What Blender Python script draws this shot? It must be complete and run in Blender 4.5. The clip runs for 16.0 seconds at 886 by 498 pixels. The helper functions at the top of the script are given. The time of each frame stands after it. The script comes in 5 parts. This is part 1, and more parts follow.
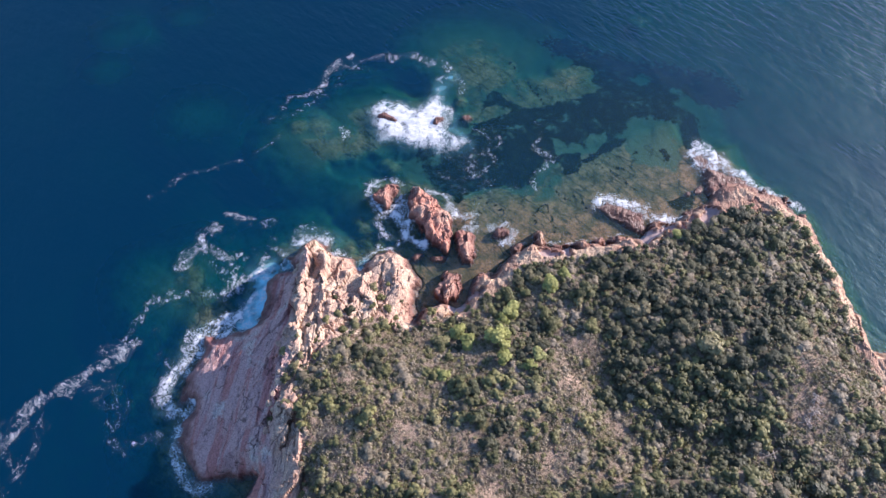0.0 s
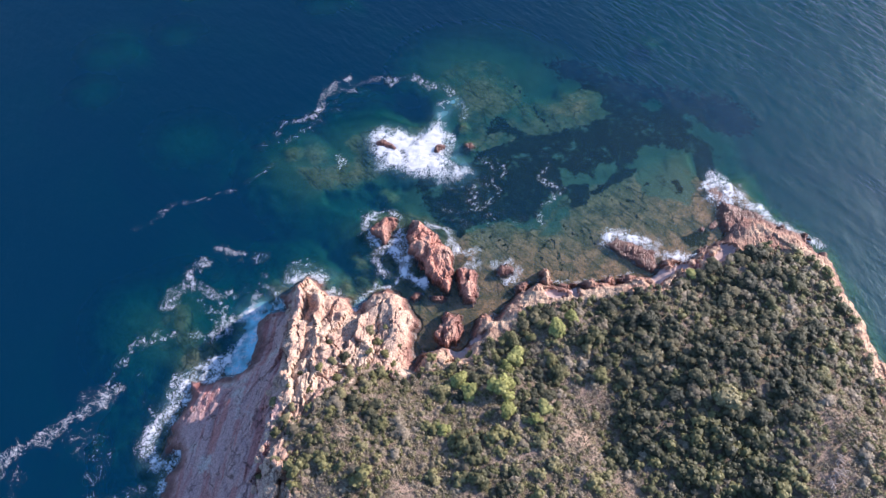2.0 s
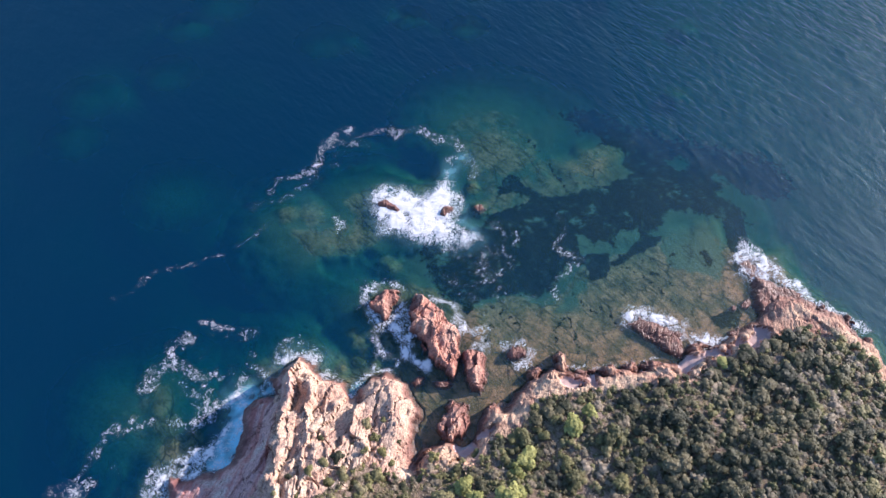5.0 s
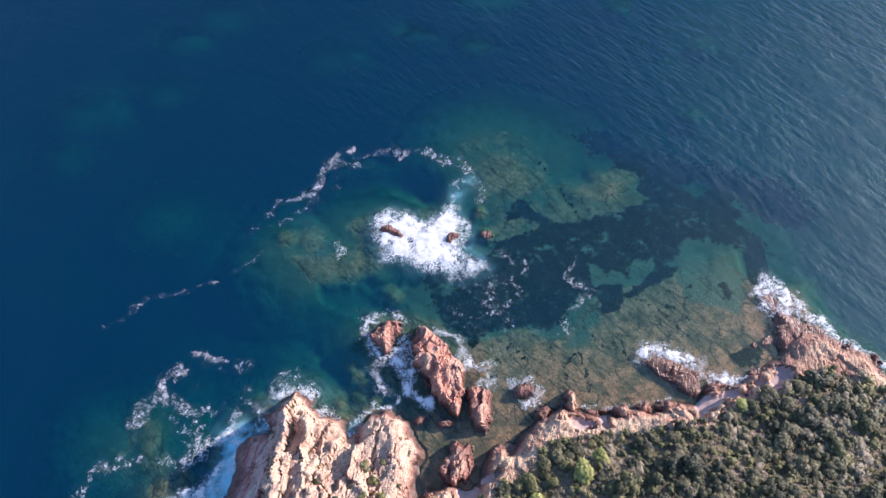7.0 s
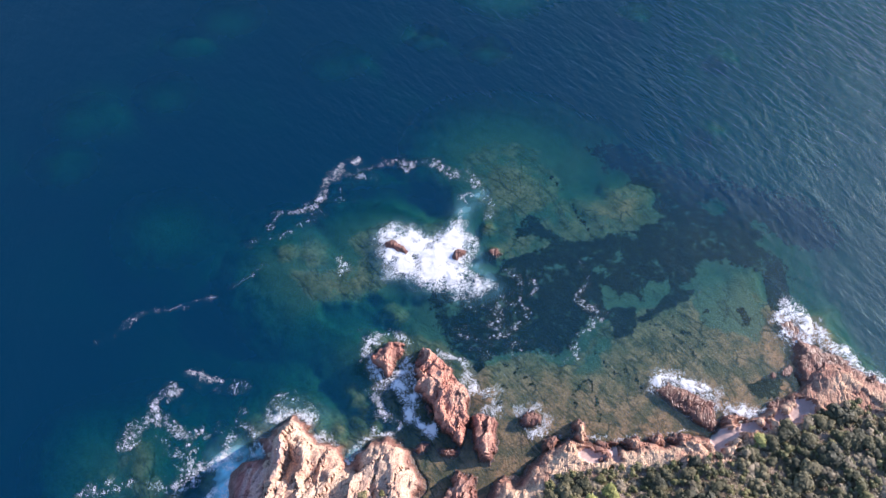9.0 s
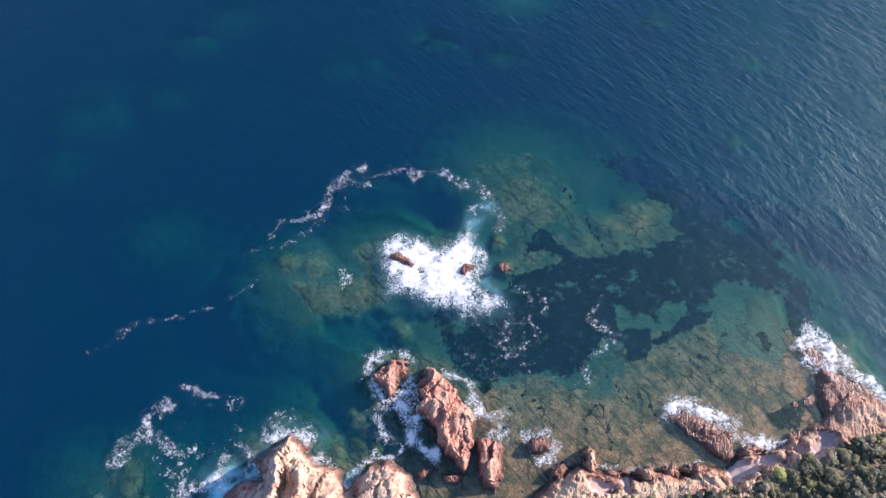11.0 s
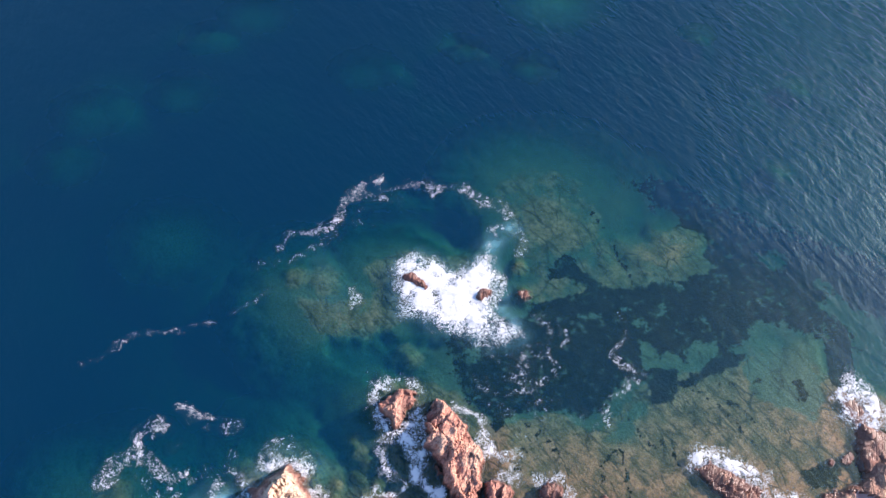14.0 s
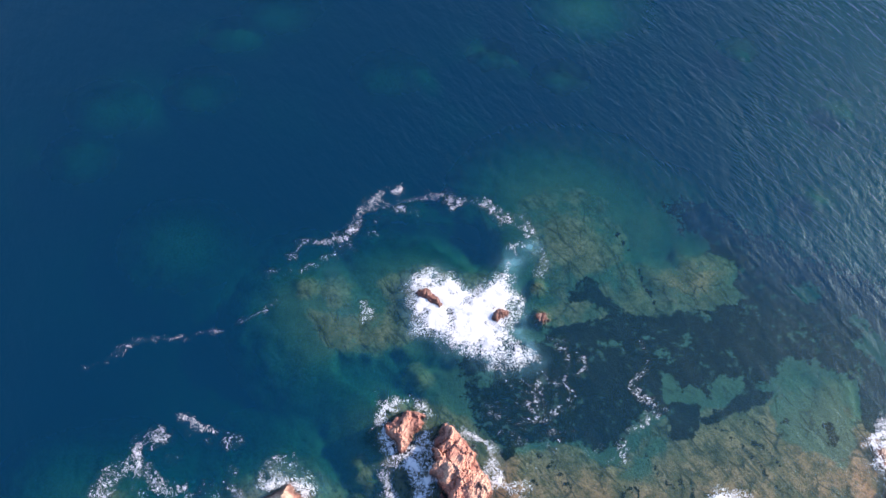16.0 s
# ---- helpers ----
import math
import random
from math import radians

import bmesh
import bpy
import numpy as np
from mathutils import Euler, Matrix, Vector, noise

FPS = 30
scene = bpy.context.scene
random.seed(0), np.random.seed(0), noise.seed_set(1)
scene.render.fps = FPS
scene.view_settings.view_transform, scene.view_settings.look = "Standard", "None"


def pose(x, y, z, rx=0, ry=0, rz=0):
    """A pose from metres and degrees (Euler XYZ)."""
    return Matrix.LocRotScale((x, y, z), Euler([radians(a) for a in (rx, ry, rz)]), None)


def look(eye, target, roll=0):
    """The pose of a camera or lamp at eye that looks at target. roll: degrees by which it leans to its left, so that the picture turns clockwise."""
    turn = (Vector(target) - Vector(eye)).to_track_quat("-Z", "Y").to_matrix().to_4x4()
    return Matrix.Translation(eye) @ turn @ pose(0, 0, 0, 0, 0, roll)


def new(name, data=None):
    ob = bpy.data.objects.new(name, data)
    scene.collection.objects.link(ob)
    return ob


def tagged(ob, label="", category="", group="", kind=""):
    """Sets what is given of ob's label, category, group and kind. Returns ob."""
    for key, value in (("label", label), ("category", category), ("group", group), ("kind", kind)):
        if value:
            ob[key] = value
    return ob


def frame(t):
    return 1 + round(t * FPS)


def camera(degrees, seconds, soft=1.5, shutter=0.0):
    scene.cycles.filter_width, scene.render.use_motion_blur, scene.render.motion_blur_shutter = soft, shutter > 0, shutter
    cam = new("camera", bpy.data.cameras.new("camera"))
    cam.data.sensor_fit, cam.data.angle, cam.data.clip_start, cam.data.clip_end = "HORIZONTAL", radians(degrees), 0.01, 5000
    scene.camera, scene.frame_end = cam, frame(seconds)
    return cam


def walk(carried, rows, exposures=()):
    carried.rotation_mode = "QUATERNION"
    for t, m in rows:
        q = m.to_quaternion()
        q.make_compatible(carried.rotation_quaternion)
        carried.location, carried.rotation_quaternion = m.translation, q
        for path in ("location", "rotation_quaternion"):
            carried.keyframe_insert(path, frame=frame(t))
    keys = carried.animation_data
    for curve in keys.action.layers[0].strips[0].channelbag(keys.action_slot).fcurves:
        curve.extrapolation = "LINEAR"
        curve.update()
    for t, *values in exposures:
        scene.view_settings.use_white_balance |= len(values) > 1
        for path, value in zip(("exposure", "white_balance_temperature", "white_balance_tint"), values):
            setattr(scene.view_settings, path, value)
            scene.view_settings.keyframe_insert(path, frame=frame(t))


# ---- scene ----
cam = camera(62.7, 16.0)

# stops, white balance
EXPOSURES = [(0, 1.02, 5755, 19), (5, 1.06, 5830, 19), (16, 1.29, 6170, 18)]
PATH = [
    (0, (0.434, -9.329, 128.445), (0.408, -8.336, 126.709), -1.5),
    (0.5, (0.431, -6.941, 127.857), (0.405, -5.953, 126.118), -1.4),
    (1, (0.37, -4.279, 127.182), (0.345, -3.291, 125.443), -1.3),
    (1.5, (0.471, -1.374, 126.525), (0.443, -0.388, 124.785), -1.4),
    (2, (0.537, 1.635, 125.905), (0.506, 2.618, 124.164), -1.5),
    (2.5, (0.556, 4.68, 125.165), (0.522, 5.664, 123.424), -1.6),
    (3, (0.474, 7.935, 124.497), (0.438, 8.918, 122.755), -1.5),
    (3.5, (0.262, 11.269, 123.742), (0.225, 12.251, 122.0), -1.4),
    (4, (0.299, 14.412, 123.102), (0.259, 15.395, 121.361), -1.5),
    (4.5, (0.465, 17.546, 122.483), (0.419, 18.528, 120.741), -1.7),
    (5, (0.658, 20.279, 121.897), (0.604, 21.26, 120.155), -1.9),
    (7.5, (1.105, 29.273, 118.063), (1.02, 30.258, 116.324), -2.6),
    (8, (1.288, 30.899, 117.416), (1.194, 31.878, 115.675), -2.8),
    (8.5, (1.186, 32.575, 116.847), (1.089, 33.549, 115.103), -2.8),
    (9, (1.006, 34.196, 116.217), (0.906, 35.164, 114.47), -2.7),
    (11.5, (0.063, 40.439, 112.184), (-0.057, 41.4, 110.434), -2.1),
    (12, (-0.233, 41.997, 111.631), (-0.357, 42.951, 109.878), -1.9),
    (12.5, (-0.5, 43.422, 111.058), (-0.629, 44.369, 109.301), -1.8),
    (13, (-0.572, 44.593, 110.327), (-0.709, 45.538, 108.57), -1.8),
    (13.5, (-0.322, 45.564, 109.475), (-0.475, 46.511, 107.72), -2.0),
    (14, (-0.139, 46.6, 108.512), (-0.307, 47.546, 106.758), -2.3),
    (14.5, (-0.151, 47.689, 107.656), (-0.332, 48.634, 105.903), -2.3),
    (15, (-0.295, 48.826, 106.989), (-0.487, 49.77, 105.236), -2.3),
    (15.5, (-0.136, 50.288, 106.449), (-0.345, 51.223, 104.693), -2.7),
    (16, (0.144, 51.85, 106.108), (-0.088, 52.774, 104.349), -3.3),
]
walk(cam, [(t, look(eye, target, roll)) for t, eye, target, roll in PATH], EXPOSURES)

# ---- light ----
SUN_ELEV, SUN_EAST_TO_NORTH = radians(19), radians(25)
sun_dir = Vector((math.cos(SUN_ELEV) * math.cos(SUN_EAST_TO_NORTH), math.cos(SUN_ELEV) * math.sin(SUN_EAST_TO_NORTH), math.sin(SUN_ELEV)))
world = bpy.data.worlds.new("world")
scene.world = world
world.use_nodes = True
wn = world.node_tree.nodes
sky = wn.new("ShaderNodeTexSky")
sky.sky_type, sky.sun_disc = "NISHITA", False
sky.sun_elevation, sky.sun_rotation = SUN_ELEV, math.pi / 2 - SUN_EAST_TO_NORTH
sky.air_density, sky.dust_density, sky.ozone_density = 1.0, 0.4, 3.5
world.node_tree.links.new(sky.outputs[0], wn["Background"].inputs[0])
wn["Background"].inputs[1].default_value = 0.135
sun_data = bpy.data.lights.new("sun", "SUN")
sun_data.energy, sun_data.angle, sun_data.color = 5.0, radians(0.6), (1.0, 0.885, 0.755)
sun = new("sun", sun_data)
sun.matrix_world = look(sun_dir * 400, (0, 0, 0))


# ---- noise and plan arithmetic ----
def lattice(ix, iy, seed):
    h = (ix.astype(np.int64) * 374761393 + iy.astype(np.int64) * 668265263 + seed * 974634541) & 0xFFFFFFFF
    h = ((h ^ (h >> 13)) * 1274126177) & 0xFFFFFFFF
    h = ((h ^ (h >> 15)) * 2246822519) & 0xFFFFFFFF
    return ((h ^ (h >> 16)) & 0xFFFFFF) / float(0x1000000)


def gnoise(x, y, seed=0):
    """Gradient noise, about -0.7 to 0.7."""
    x, y = np.asarray(x, float), np.asarray(y, float)
    ix, iy = np.floor(x), np.floor(y)
    fx, fy = x - ix, y - iy
    u, v = fx * fx * fx * (fx * (fx * 6 - 15) + 10), fy * fy * fy * (fy * (fy * 6 - 15) + 10)

    def dot(a, b):
        ang = lattice(ix + a, iy + b, seed) * 2 * math.pi
        return np.cos(ang) * (fx - a) + np.sin(ang) * (fy - b)
    return (dot(0, 0) * (1 - u) + dot(1, 0) * u) * (1 - v) + (dot(0, 1) * (1 - u) + dot(1, 1) * u) * v


def fbm(x, y, octaves=4, seed=0, gain=0.5):
    total, amp = 0.0, 1.0
    for k in range(octaves):
        total = total + amp * gnoise(x * 2 ** k + 17.3 * k, y * 2 ** k - 9.1 * k, seed + k)
        amp *= gain
    return total


def ridged(x, y, octaves=3, seed=0):
    total, amp = 0.0, 1.0
    for k in range(octaves):
        total = total + amp * (1 - 2.6 * np.abs(gnoise(x * 2 ** k, y * 2 ** k, seed + k)))
        amp *= 0.5
    return total


def cells(x, y, seed=0):
    """Jittered cells: distance to the nearest and second-nearest point, the nearest cell's own value 0 to 1, and a plane tilted by chance in each cell."""
    x, y = np.asarray(x, float), np.asarray(y, float)
    ix, iy = np.floor(x), np.floor(y)
    f1, f2, own, tilt = np.full(x.shape, 9.0), np.full(x.shape, 9.0), np.zeros(x.shape), np.zeros(x.shape)
    for a in (-1, 0, 1):
        for b in (-1, 0, 1):
            cx, cy = ix + a, iy + b
            dx, dy = x - cx - lattice(cx, cy, seed), y - cy - lattice(cx, cy, seed + 31)
            d = np.hypot(dx, dy)
            near = d < f1
            f2 = np.where(near, f1, np.minimum(f2, d))
            own = np.where(near, lattice(cx, cy, seed + 77), own)
            tilt = np.where(near, (lattice(cx, cy, seed + 78) * 2 - 1) * dx + (lattice(cx, cy, seed + 79) * 2 - 1) * dy, tilt)
            f1 = np.where(near, d, f1)
    return f1, f2, own, tilt


def smooth(a, b, v):
    t = np.clip((v - a) / (b - a), 0, 1)
    return t * t * (3 - 2 * t)


def line_distance(x, y, pts):
    best = np.full(np.shape(x), 1e9)
    for (x0, y0), (x1, y1) in zip(pts, pts[1:]):
        dx, dy = x1 - x0, y1 - y0
        t = np.clip(((x - x0) * dx + (y - y0) * dy) / max(dx * dx + dy * dy, 1e-9), 0, 1)
        best = np.minimum(best, (x - x0 - t * dx) ** 2 + (y - y0 - t * dy) ** 2)
    return np.sqrt(best)


def inside_distance(x, y, pts):
    """Signed distance to a closed outline, positive inside."""
    ring = list(pts) + [pts[0]]
    odd = np.zeros(np.shape(x), bool)
    for (x0, y0), (x1, y1) in zip(ring, ring[1:]):
        if y0 != y1:
            odd ^= ((y0 > y) != (y1 > y)) & (x < (x1 - x0) * (y - y0) / (y1 - y0) + x0)
    d = line_distance(x, y, ring)
    return np.where(odd, d, -d)


# ---- plan of the headland ----
COAST_WEST = [(-36.0, -16.0), (-33.0, 4.0), (-34.5, 15.3), (-33.8, 18.6), (-37.4, 18.9), (-42.8, 18.3), (-46.7, 21.2), (-48.1, 25.1), (-47.2, 29.2), (-46.6, 32.6),
              (-49.8, 32.3), (-49.5, 34.5), (-47.5, 40.0), (-46.6, 44.6), (-43.4, 44.6), (-40.3, 45.7), (-37.3, 47.5), (-36.1, 51.1),
              (-36.2, 55.0), (-34.8, 58.4), (-31.6, 59.4), (-32.2, 62.4), (-30.2, 64.6), (-28.0, 66.3), (-25.2, 64.8), (-23.6, 62.2), (-20.6, 61.2), (-18.2, 58.8), (-17.0, 61.4), (-15.4, 63.2),
              (-12.3, 63.2), (-9.4, 61.8), (-7.5, 57.8), (-6.8, 51.6), (-7.0, 47.2)]
COAST_NORTH = [(-5.3, 51.2), (-1.9, 51.8), (0.9, 50.2), (3.6, 53.4), (5.9, 57.1), (9.3, 58.6), (12.3, 62.4), (16.5, 64.7),
               (20.5, 64.4), (24.4, 63.6), (29.2, 65.1), (33.8, 65.7), (39.0, 66.3), (42.1, 69.8), (46.9, 70.4), (52.5, 74.0), (55.6, 76.4),
               (54.6, 80.8), (55.2, 84.0), (57.6, 83.2), (60.8, 80.3), (65.1, 78.1), (69.4, 75.6), (72.9, 70.4), (74.1, 66.0),
               (75.8, 59.6), (77.1, 52.3), (77.9, 45.5), (78.6, 42.0), (82.0, 41.5), (86.0, 36.0)]
COAST = COAST_WEST + COAST_NORTH + [(95, 15), (120, -60), (160, -300), (-80, -300), (-60, -70), (-42, -20)]
SCRUB_EDGE = [(-23.8, 13.5), (-23.6, 20.6), (-23.8, 27.1), (-26.0, 31.1), (-28.4, 35.3), (-24.3, 36.0), (-21.8, 40.1), (-18.1, 42.7),
              (-15.3, 45.9), (-11.2, 45.5), (-8.0, 43.8), (-3.9, 46.3), (3.4, 47.0), (5.6, 50.4), (11.1, 53.2), (14.7, 58.4),
              (22.5, 59.9), (33.7, 61.0), (39.4, 62.2), (45.6, 65.1), (50.4, 67.1), (56.8, 70.3), (61.8, 72.4), (68.2, 70.3),
              (71.1, 65.0), (72.1, 57.2), (73.2, 47.2), (74.4, 40.0), (76, 33), (90, 10), (110, -60), (140, -280), (-70, -280), (-45, -60), (-28, -10)]
# ground heights: cliff, plateau, north shore
HEIGHTS_CLIFF = [(-46, 24, 0.9), (-42, 27.5, 1.1), (-44, 36, 1.0), (-40.5, 40, 1.7), (-39.8, 34.5, 2.2), (-36.6, 36, 4.2), (-33.6, 37, 7.6), (-33.7, 31.4, 8.4), (-37, 30, 4.0), (-41, 21.5, 1.6),
                 (-36.6, 22, 4.2), (-32.4, 22, 8.6), (-30, 30, 9.4), (-29, 42.6, 9.2), (-26, 44.2, 8.5), (-37.6, 44.4, 1.2), (-34, 45.6, 4.4), (-36, 50, 1.4), (-33.4, 52, 3.0), (-29, 56, 5.2), (-27, 60.5, 4.4), (-12, 60, 2.6),
                 (-8.5, 55, 2.2), (-17, 56, 3.0), (-27.5, 51, 7.2), (-19.6, 48.8, 6.2), (-14.3, 54, 3.4)]
HEIGHTS_PLATEAU = [(-26, 26, 10.2), (-12, 24, 10.9), (9.5, 26, 10.2), (-7, 34, 8.3), (5, 40, 7.3), (14.5, 30, 8.8), (26.4, 39.6, 5.6), (20, 49.4, 4.4),
                   (35, 34.4, 7.4), (44.7, 38.9, 7.6), (50, 44, 7.6), (60.5, 32, 8.8), (62, 50, 5.8), (38, 54, 5.2), (30, 47, 5.0),
                   (-30, 0, 12), (0, 0, 13), (40, 0, 12), (76, 15, 8), (0, -120, 20), (60, -120, 20)]
CLIFF_TOP = [(-24, 10), (-26, 20), (-30.5, 26), (-30.5, 34), (-29.8, 42), (-29.4, 50), (-29.2, 58), (-27.8, 64), (-26, 68), (0, 66), (0, 10)]
HEIGHTS_NORTH = [(-5, 45.5, 4.4), (1, 46.5, 3.4), (-3, 50, 2.2), (8, 53, 3.0), (16, 61, 2.0), (30, 62, 2.2), (45, 66, 1.9), (57, 72.5, 1.6), (66, 73, 1.5),
                 (71, 63, 3.2), (74, 50, 3.6), (76, 42, 3.8), (60, 62, 3.6), (50, 62, 2.8), (40, 61, 3.0), (57, 80, 0.9)]


# line between the sunlit brow and the shaded west face
SHADED_FACE_EDGE = [(-27.5, -20), (-29.5, 29.1), (-29.7, 36.6), (-29.2, 40.0), (-29.4, 44.1), (-29.4, 49.0), (-29.8, 53.8), (-28.8, 57.9), (-27.4, 63.1), (-26, 70), (20, 70), (20, -20)]


def plateau(x, y):
    top, weight = np.zeros(np.shape(x)), np.full(np.shape(x), 1e-12)
    for cx, cy, h in HEIGHTS_CLIFF + HEIGHTS_PLATEAU + HEIGHTS_NORTH:
        r2 = (x - cx) ** 2 + (y - cy) ** 2
        w = np.exp(-r2 / 40) + 1e-3 / (1 + r2 / 25) ** 2
        top, weight = top + w * h, weight + w
    return top / weight


BEACHES = [[(16.4, 61.3), (15.6, 62.8), (18.1, 63.4), (21.0, 64.2), (23.4, 64.5), (24.3, 61.7), (21.6, 60.4), (18.8, 61.0)], [(37.5, 65.6), (41.6, 69.0), (46.5, 69.6), (52.6, 73.2), (56.4, 74.6), (57.4, 71.6), (51, 68.6), (44, 66.2), (39, 63.6)], [(-0.4, 51.2), (2.4, 52.8), (4.6, 55.2), (6.0, 54.0), (3.4, 49.6), (0.2, 48.8)]]

# sea floor: outline, depth on it, slope away from it
SHELF = [(2, 62), (5, 76.6), (9.8, 79.0), (16, 76.4), (18.8, 77.6), (24.0, 85.4), (30.5, 88.2), (36.2, 89.6), (41.9, 92.6), (48.4, 92.3),
         (53.0, 89), (55.1, 86), (58, 76), (45, 66), (30, 60), (10, 56)]
SLAB_EAST = [(18.5, 111.1), (22.4, 110.6), (22.8, 111.4), (24.6, 110.8), (24.8, 114.2), (27.2, 114.4), (31.2, 115.3), (33.7, 114.7), (34.4, 112.5), (33.3, 110.4), (35.5, 108.5), (34.1, 107.1), (30.3, 105.3), (26.9, 104.8), (24.4, 103.3), (22.4, 103.1), (21.6, 105.1), (20.3, 107.6), (18.9, 109.3)]
SLAB_WEST = [(14.9, 109.0), (16.4, 110.3), (18.0, 110.1), (18.9, 108.3), (20.4, 106.2), (21.7, 104.4), (22.2, 103.1), (21.0, 101.9), (18.5, 101.9), (16.4, 103.0), (15.6, 104.3), (14.7, 106.7)]
REEF_PLATE = [(12.0, 106.0), (13.9, 107.5), (15.4, 105.5), (15.5, 104.2), (13.9, 104.3), (12.4, 104.9)]
REEF_LOBE = [(15.4, 120.2), (20.6, 121.2), (20.8, 116.4), (18.5, 113.0), (16.8, 114.5), (15.2, 117.0)]
REEF_BIG = [(1.8, 108.0), (-0.8, 114.0), (-3.0, 120.2), (-0.1, 123.3), (5.8, 124.3), (10.9, 123.1), (14.1, 119.0), (15.5, 114.9), (14.7, 110.7), (12.1, 107.5), (9.6, 108.0), (8.1, 106.1), (7.6, 103.1), (5.1, 103.1), (2.4, 105.1)]
REEF_BROW = [(2.3, 116.4), (8.2, 117.1), (14.3, 110.8), (8.7, 107.5), (3.9, 110.4)]
REEF_TONGUE = [(1.8, 101.1), (6.0, 102.1), (10.2, 102.7), (13.1, 102.7), (14.2, 101.6), (13.6, 100.5), (11.1, 99.8), (8.2, 98.3), (5.4, 97.2), (2.5, 97.2), (1.5, 99.2)]
POCKET = [(8.3, 102.7), (8.7, 106.6), (10.0, 107.6), (11.7, 106.3), (12.2, 104.9), (14.1, 104.0), (16.0, 102.8), (17.3, 102.1), (14.4, 101.8), (11.4, 103.0)]
PALE_PATCH = [(22.8, 93.2), (24.1, 92.7), (26.1, 90.6), (27.3, 92.2), (28.9, 91.4), (30.2, 90.4), (31.7, 94.3), (33.8, 93.8), (34.8, 95.1), (35.4, 93.7), (34.4, 91.9), (32.8, 90.5), (31.7, 88.9), (29.9, 87.2), (27.1, 87.0), (24.8, 87.8), (23.3, 88.7), (23.0, 90.8)]
SHELF_SAND = [(38.9, 91.5), (41.5, 94.6), (44.4, 95.8), (47.9, 95.2), (49.8, 93.2), (50.7, 89.5), (51.4, 86.2), (48.0, 83.5), (43.6, 84.7), (40.4, 86.4), (39.0, 88.8)]
SAND_GAP = [(23.1, 83.8), (19.4, 79.8), (18.1, 77.1), (19.4, 75.6), (21.5, 76.2), (23.4, 77.5), (22.5, 79.3), (23.7, 80.8), (24.3, 83.1)]
AWASH_ROCK = [(2.1, 74.6), (2.9, 76.1), (4.4, 75.5), (4.6, 73.3), (5.0, 72.1), (4.9, 69.4), (3.5, 68.0), (1.3, 69.0), (0.5, 71.4), (1.9, 72.7)]
DARK_PATCHES = [
    [(23.9, 88.2), (25.4, 89.3), (28.5, 88.6), (28.7, 86.1), (27.6, 83.7), (25.2, 83.4), (24.3, 85.3)],
    [(29.2, 86.7), (29.8, 87.7), (32.4, 89.2), (34.1, 91.5), (35.8, 92.8), (39.0, 93.1), (38.9, 92.2), (35.6, 90.2), (33.2, 88.9), (31.9, 87.2)],
    [(46.4, 89.7), (48.0, 90.1), (48.0, 87.6), (47.3, 85.8), (46.3, 87.0)],
    [(45.7, 76.0), (48.5, 76.8), (51.0, 77.7), (51.9, 76.7), (50.7, 73.8), (48.0, 73.1), (46.1, 74.2)],
]
SEAMS = [
    [(19.2, 75.1), (18.3, 73.7), (17.4, 72.4), (17.7, 69.9)],
    [(20.2, 75.4), (20.7, 73.7), (21.2, 72.1), (20.9, 70.9), (21.7, 68.1)],
    [(27.5, 77.8), (28.0, 75.7), (29.4, 73.9)],
    [(31.1, 86.2), (35.2, 83.7), (38.0, 80.6), (39.7, 78.8)],
    [(35.3, 85.3), (39.0, 83.6), (40.3, 81.6)],
    [(22.5, 78.7), (23.6, 76.9), (25.0, 76.5)],
    [(12.0, 104.6), (14.6, 103.2)], [(18.6, 110.2), (18.9, 108.2), (20.4, 106.3), (21.8, 103.2)], [(14.6, 116.8), (15.8, 114.2), (18.2, 112.4)],
]
WEED_SPOTS = [(38.4, 89.9), (22.2, 81.6), (21.7, 79.8), (47.0, 87.9), (19.2, 75.1), (25.9, 76.9), (27.5, 72.9), (34.7, 87.8), (41.0, 89.0), (39.6, 87.3), (37.4, 87.6), (5.7, 76.9), (7.9, 76.1), (9.1, 75.3), (6.2, 73.1), (5.6, 72.2), (5.4, 70.6), (11.0, 73.9), (8.8, 76.8)]
PALE_SPOTS = [(20.2, 98.4), (13.8, 96.0), (16.1, 96.4), (26.7, 100.0), (25.7, 98.4), (24.8, 95.2), (29.2, 95.5), (30.3, 92.8), (33.0, 98.1), (36.8, 106.4), (22.6, 96.1), (6.7, 94.2), (45.3, 111.0)]
DEEP_HOLE = [(-27.7, 111.3), (-24.9, 113.7), (-16.2, 116.1), (-9.0, 115.7), (-5.6, 112.8), (-4.3, 107.8), (-7.5, 105.5), (-12.5, 107.0), (-17.9, 108.6), (-22.2, 107.7), (-26.0, 106.8), (-28.0, 108.4)]
SHOAL_WEST = [(-34, 93.6), (-29.1, 92.7), (-26.0, 93.3), (-20.2, 94.8), (-17.9, 94.4), (-15.5, 92.4), (-17.7, 89.6), (-22.9, 87.9), (-28.4, 88.2)]
SHOAL_MID = [(-23.0, 100.0), (-17.3, 104.4), (-11.3, 103.7), (-4.2, 105), (0.1, 100.6), (-0.9, 95.4), (-13.0, 92.2), (-21.1, 92.8), (-20.2, 97.0)]
SHOAL_SW = [(-60.7, 56.9), (-58.0, 58.3), (-53.5, 59.4), (-52.4, 60.4), (-49.8, 58.8), (-48.7, 56.3), (-48.2, 52.7), (-51.9, 52.1), (-56.2, 52.2), (-59.4, 54.1)]
SW_RIDGE = [(-52.7, 59.9), (-51.1, 60.2), (-50.1, 58.4), (-50.0, 56.3), (-48.5, 53.9), (-49.0, 52.3), (-50.2, 52.3), (-51.9, 56.2)]
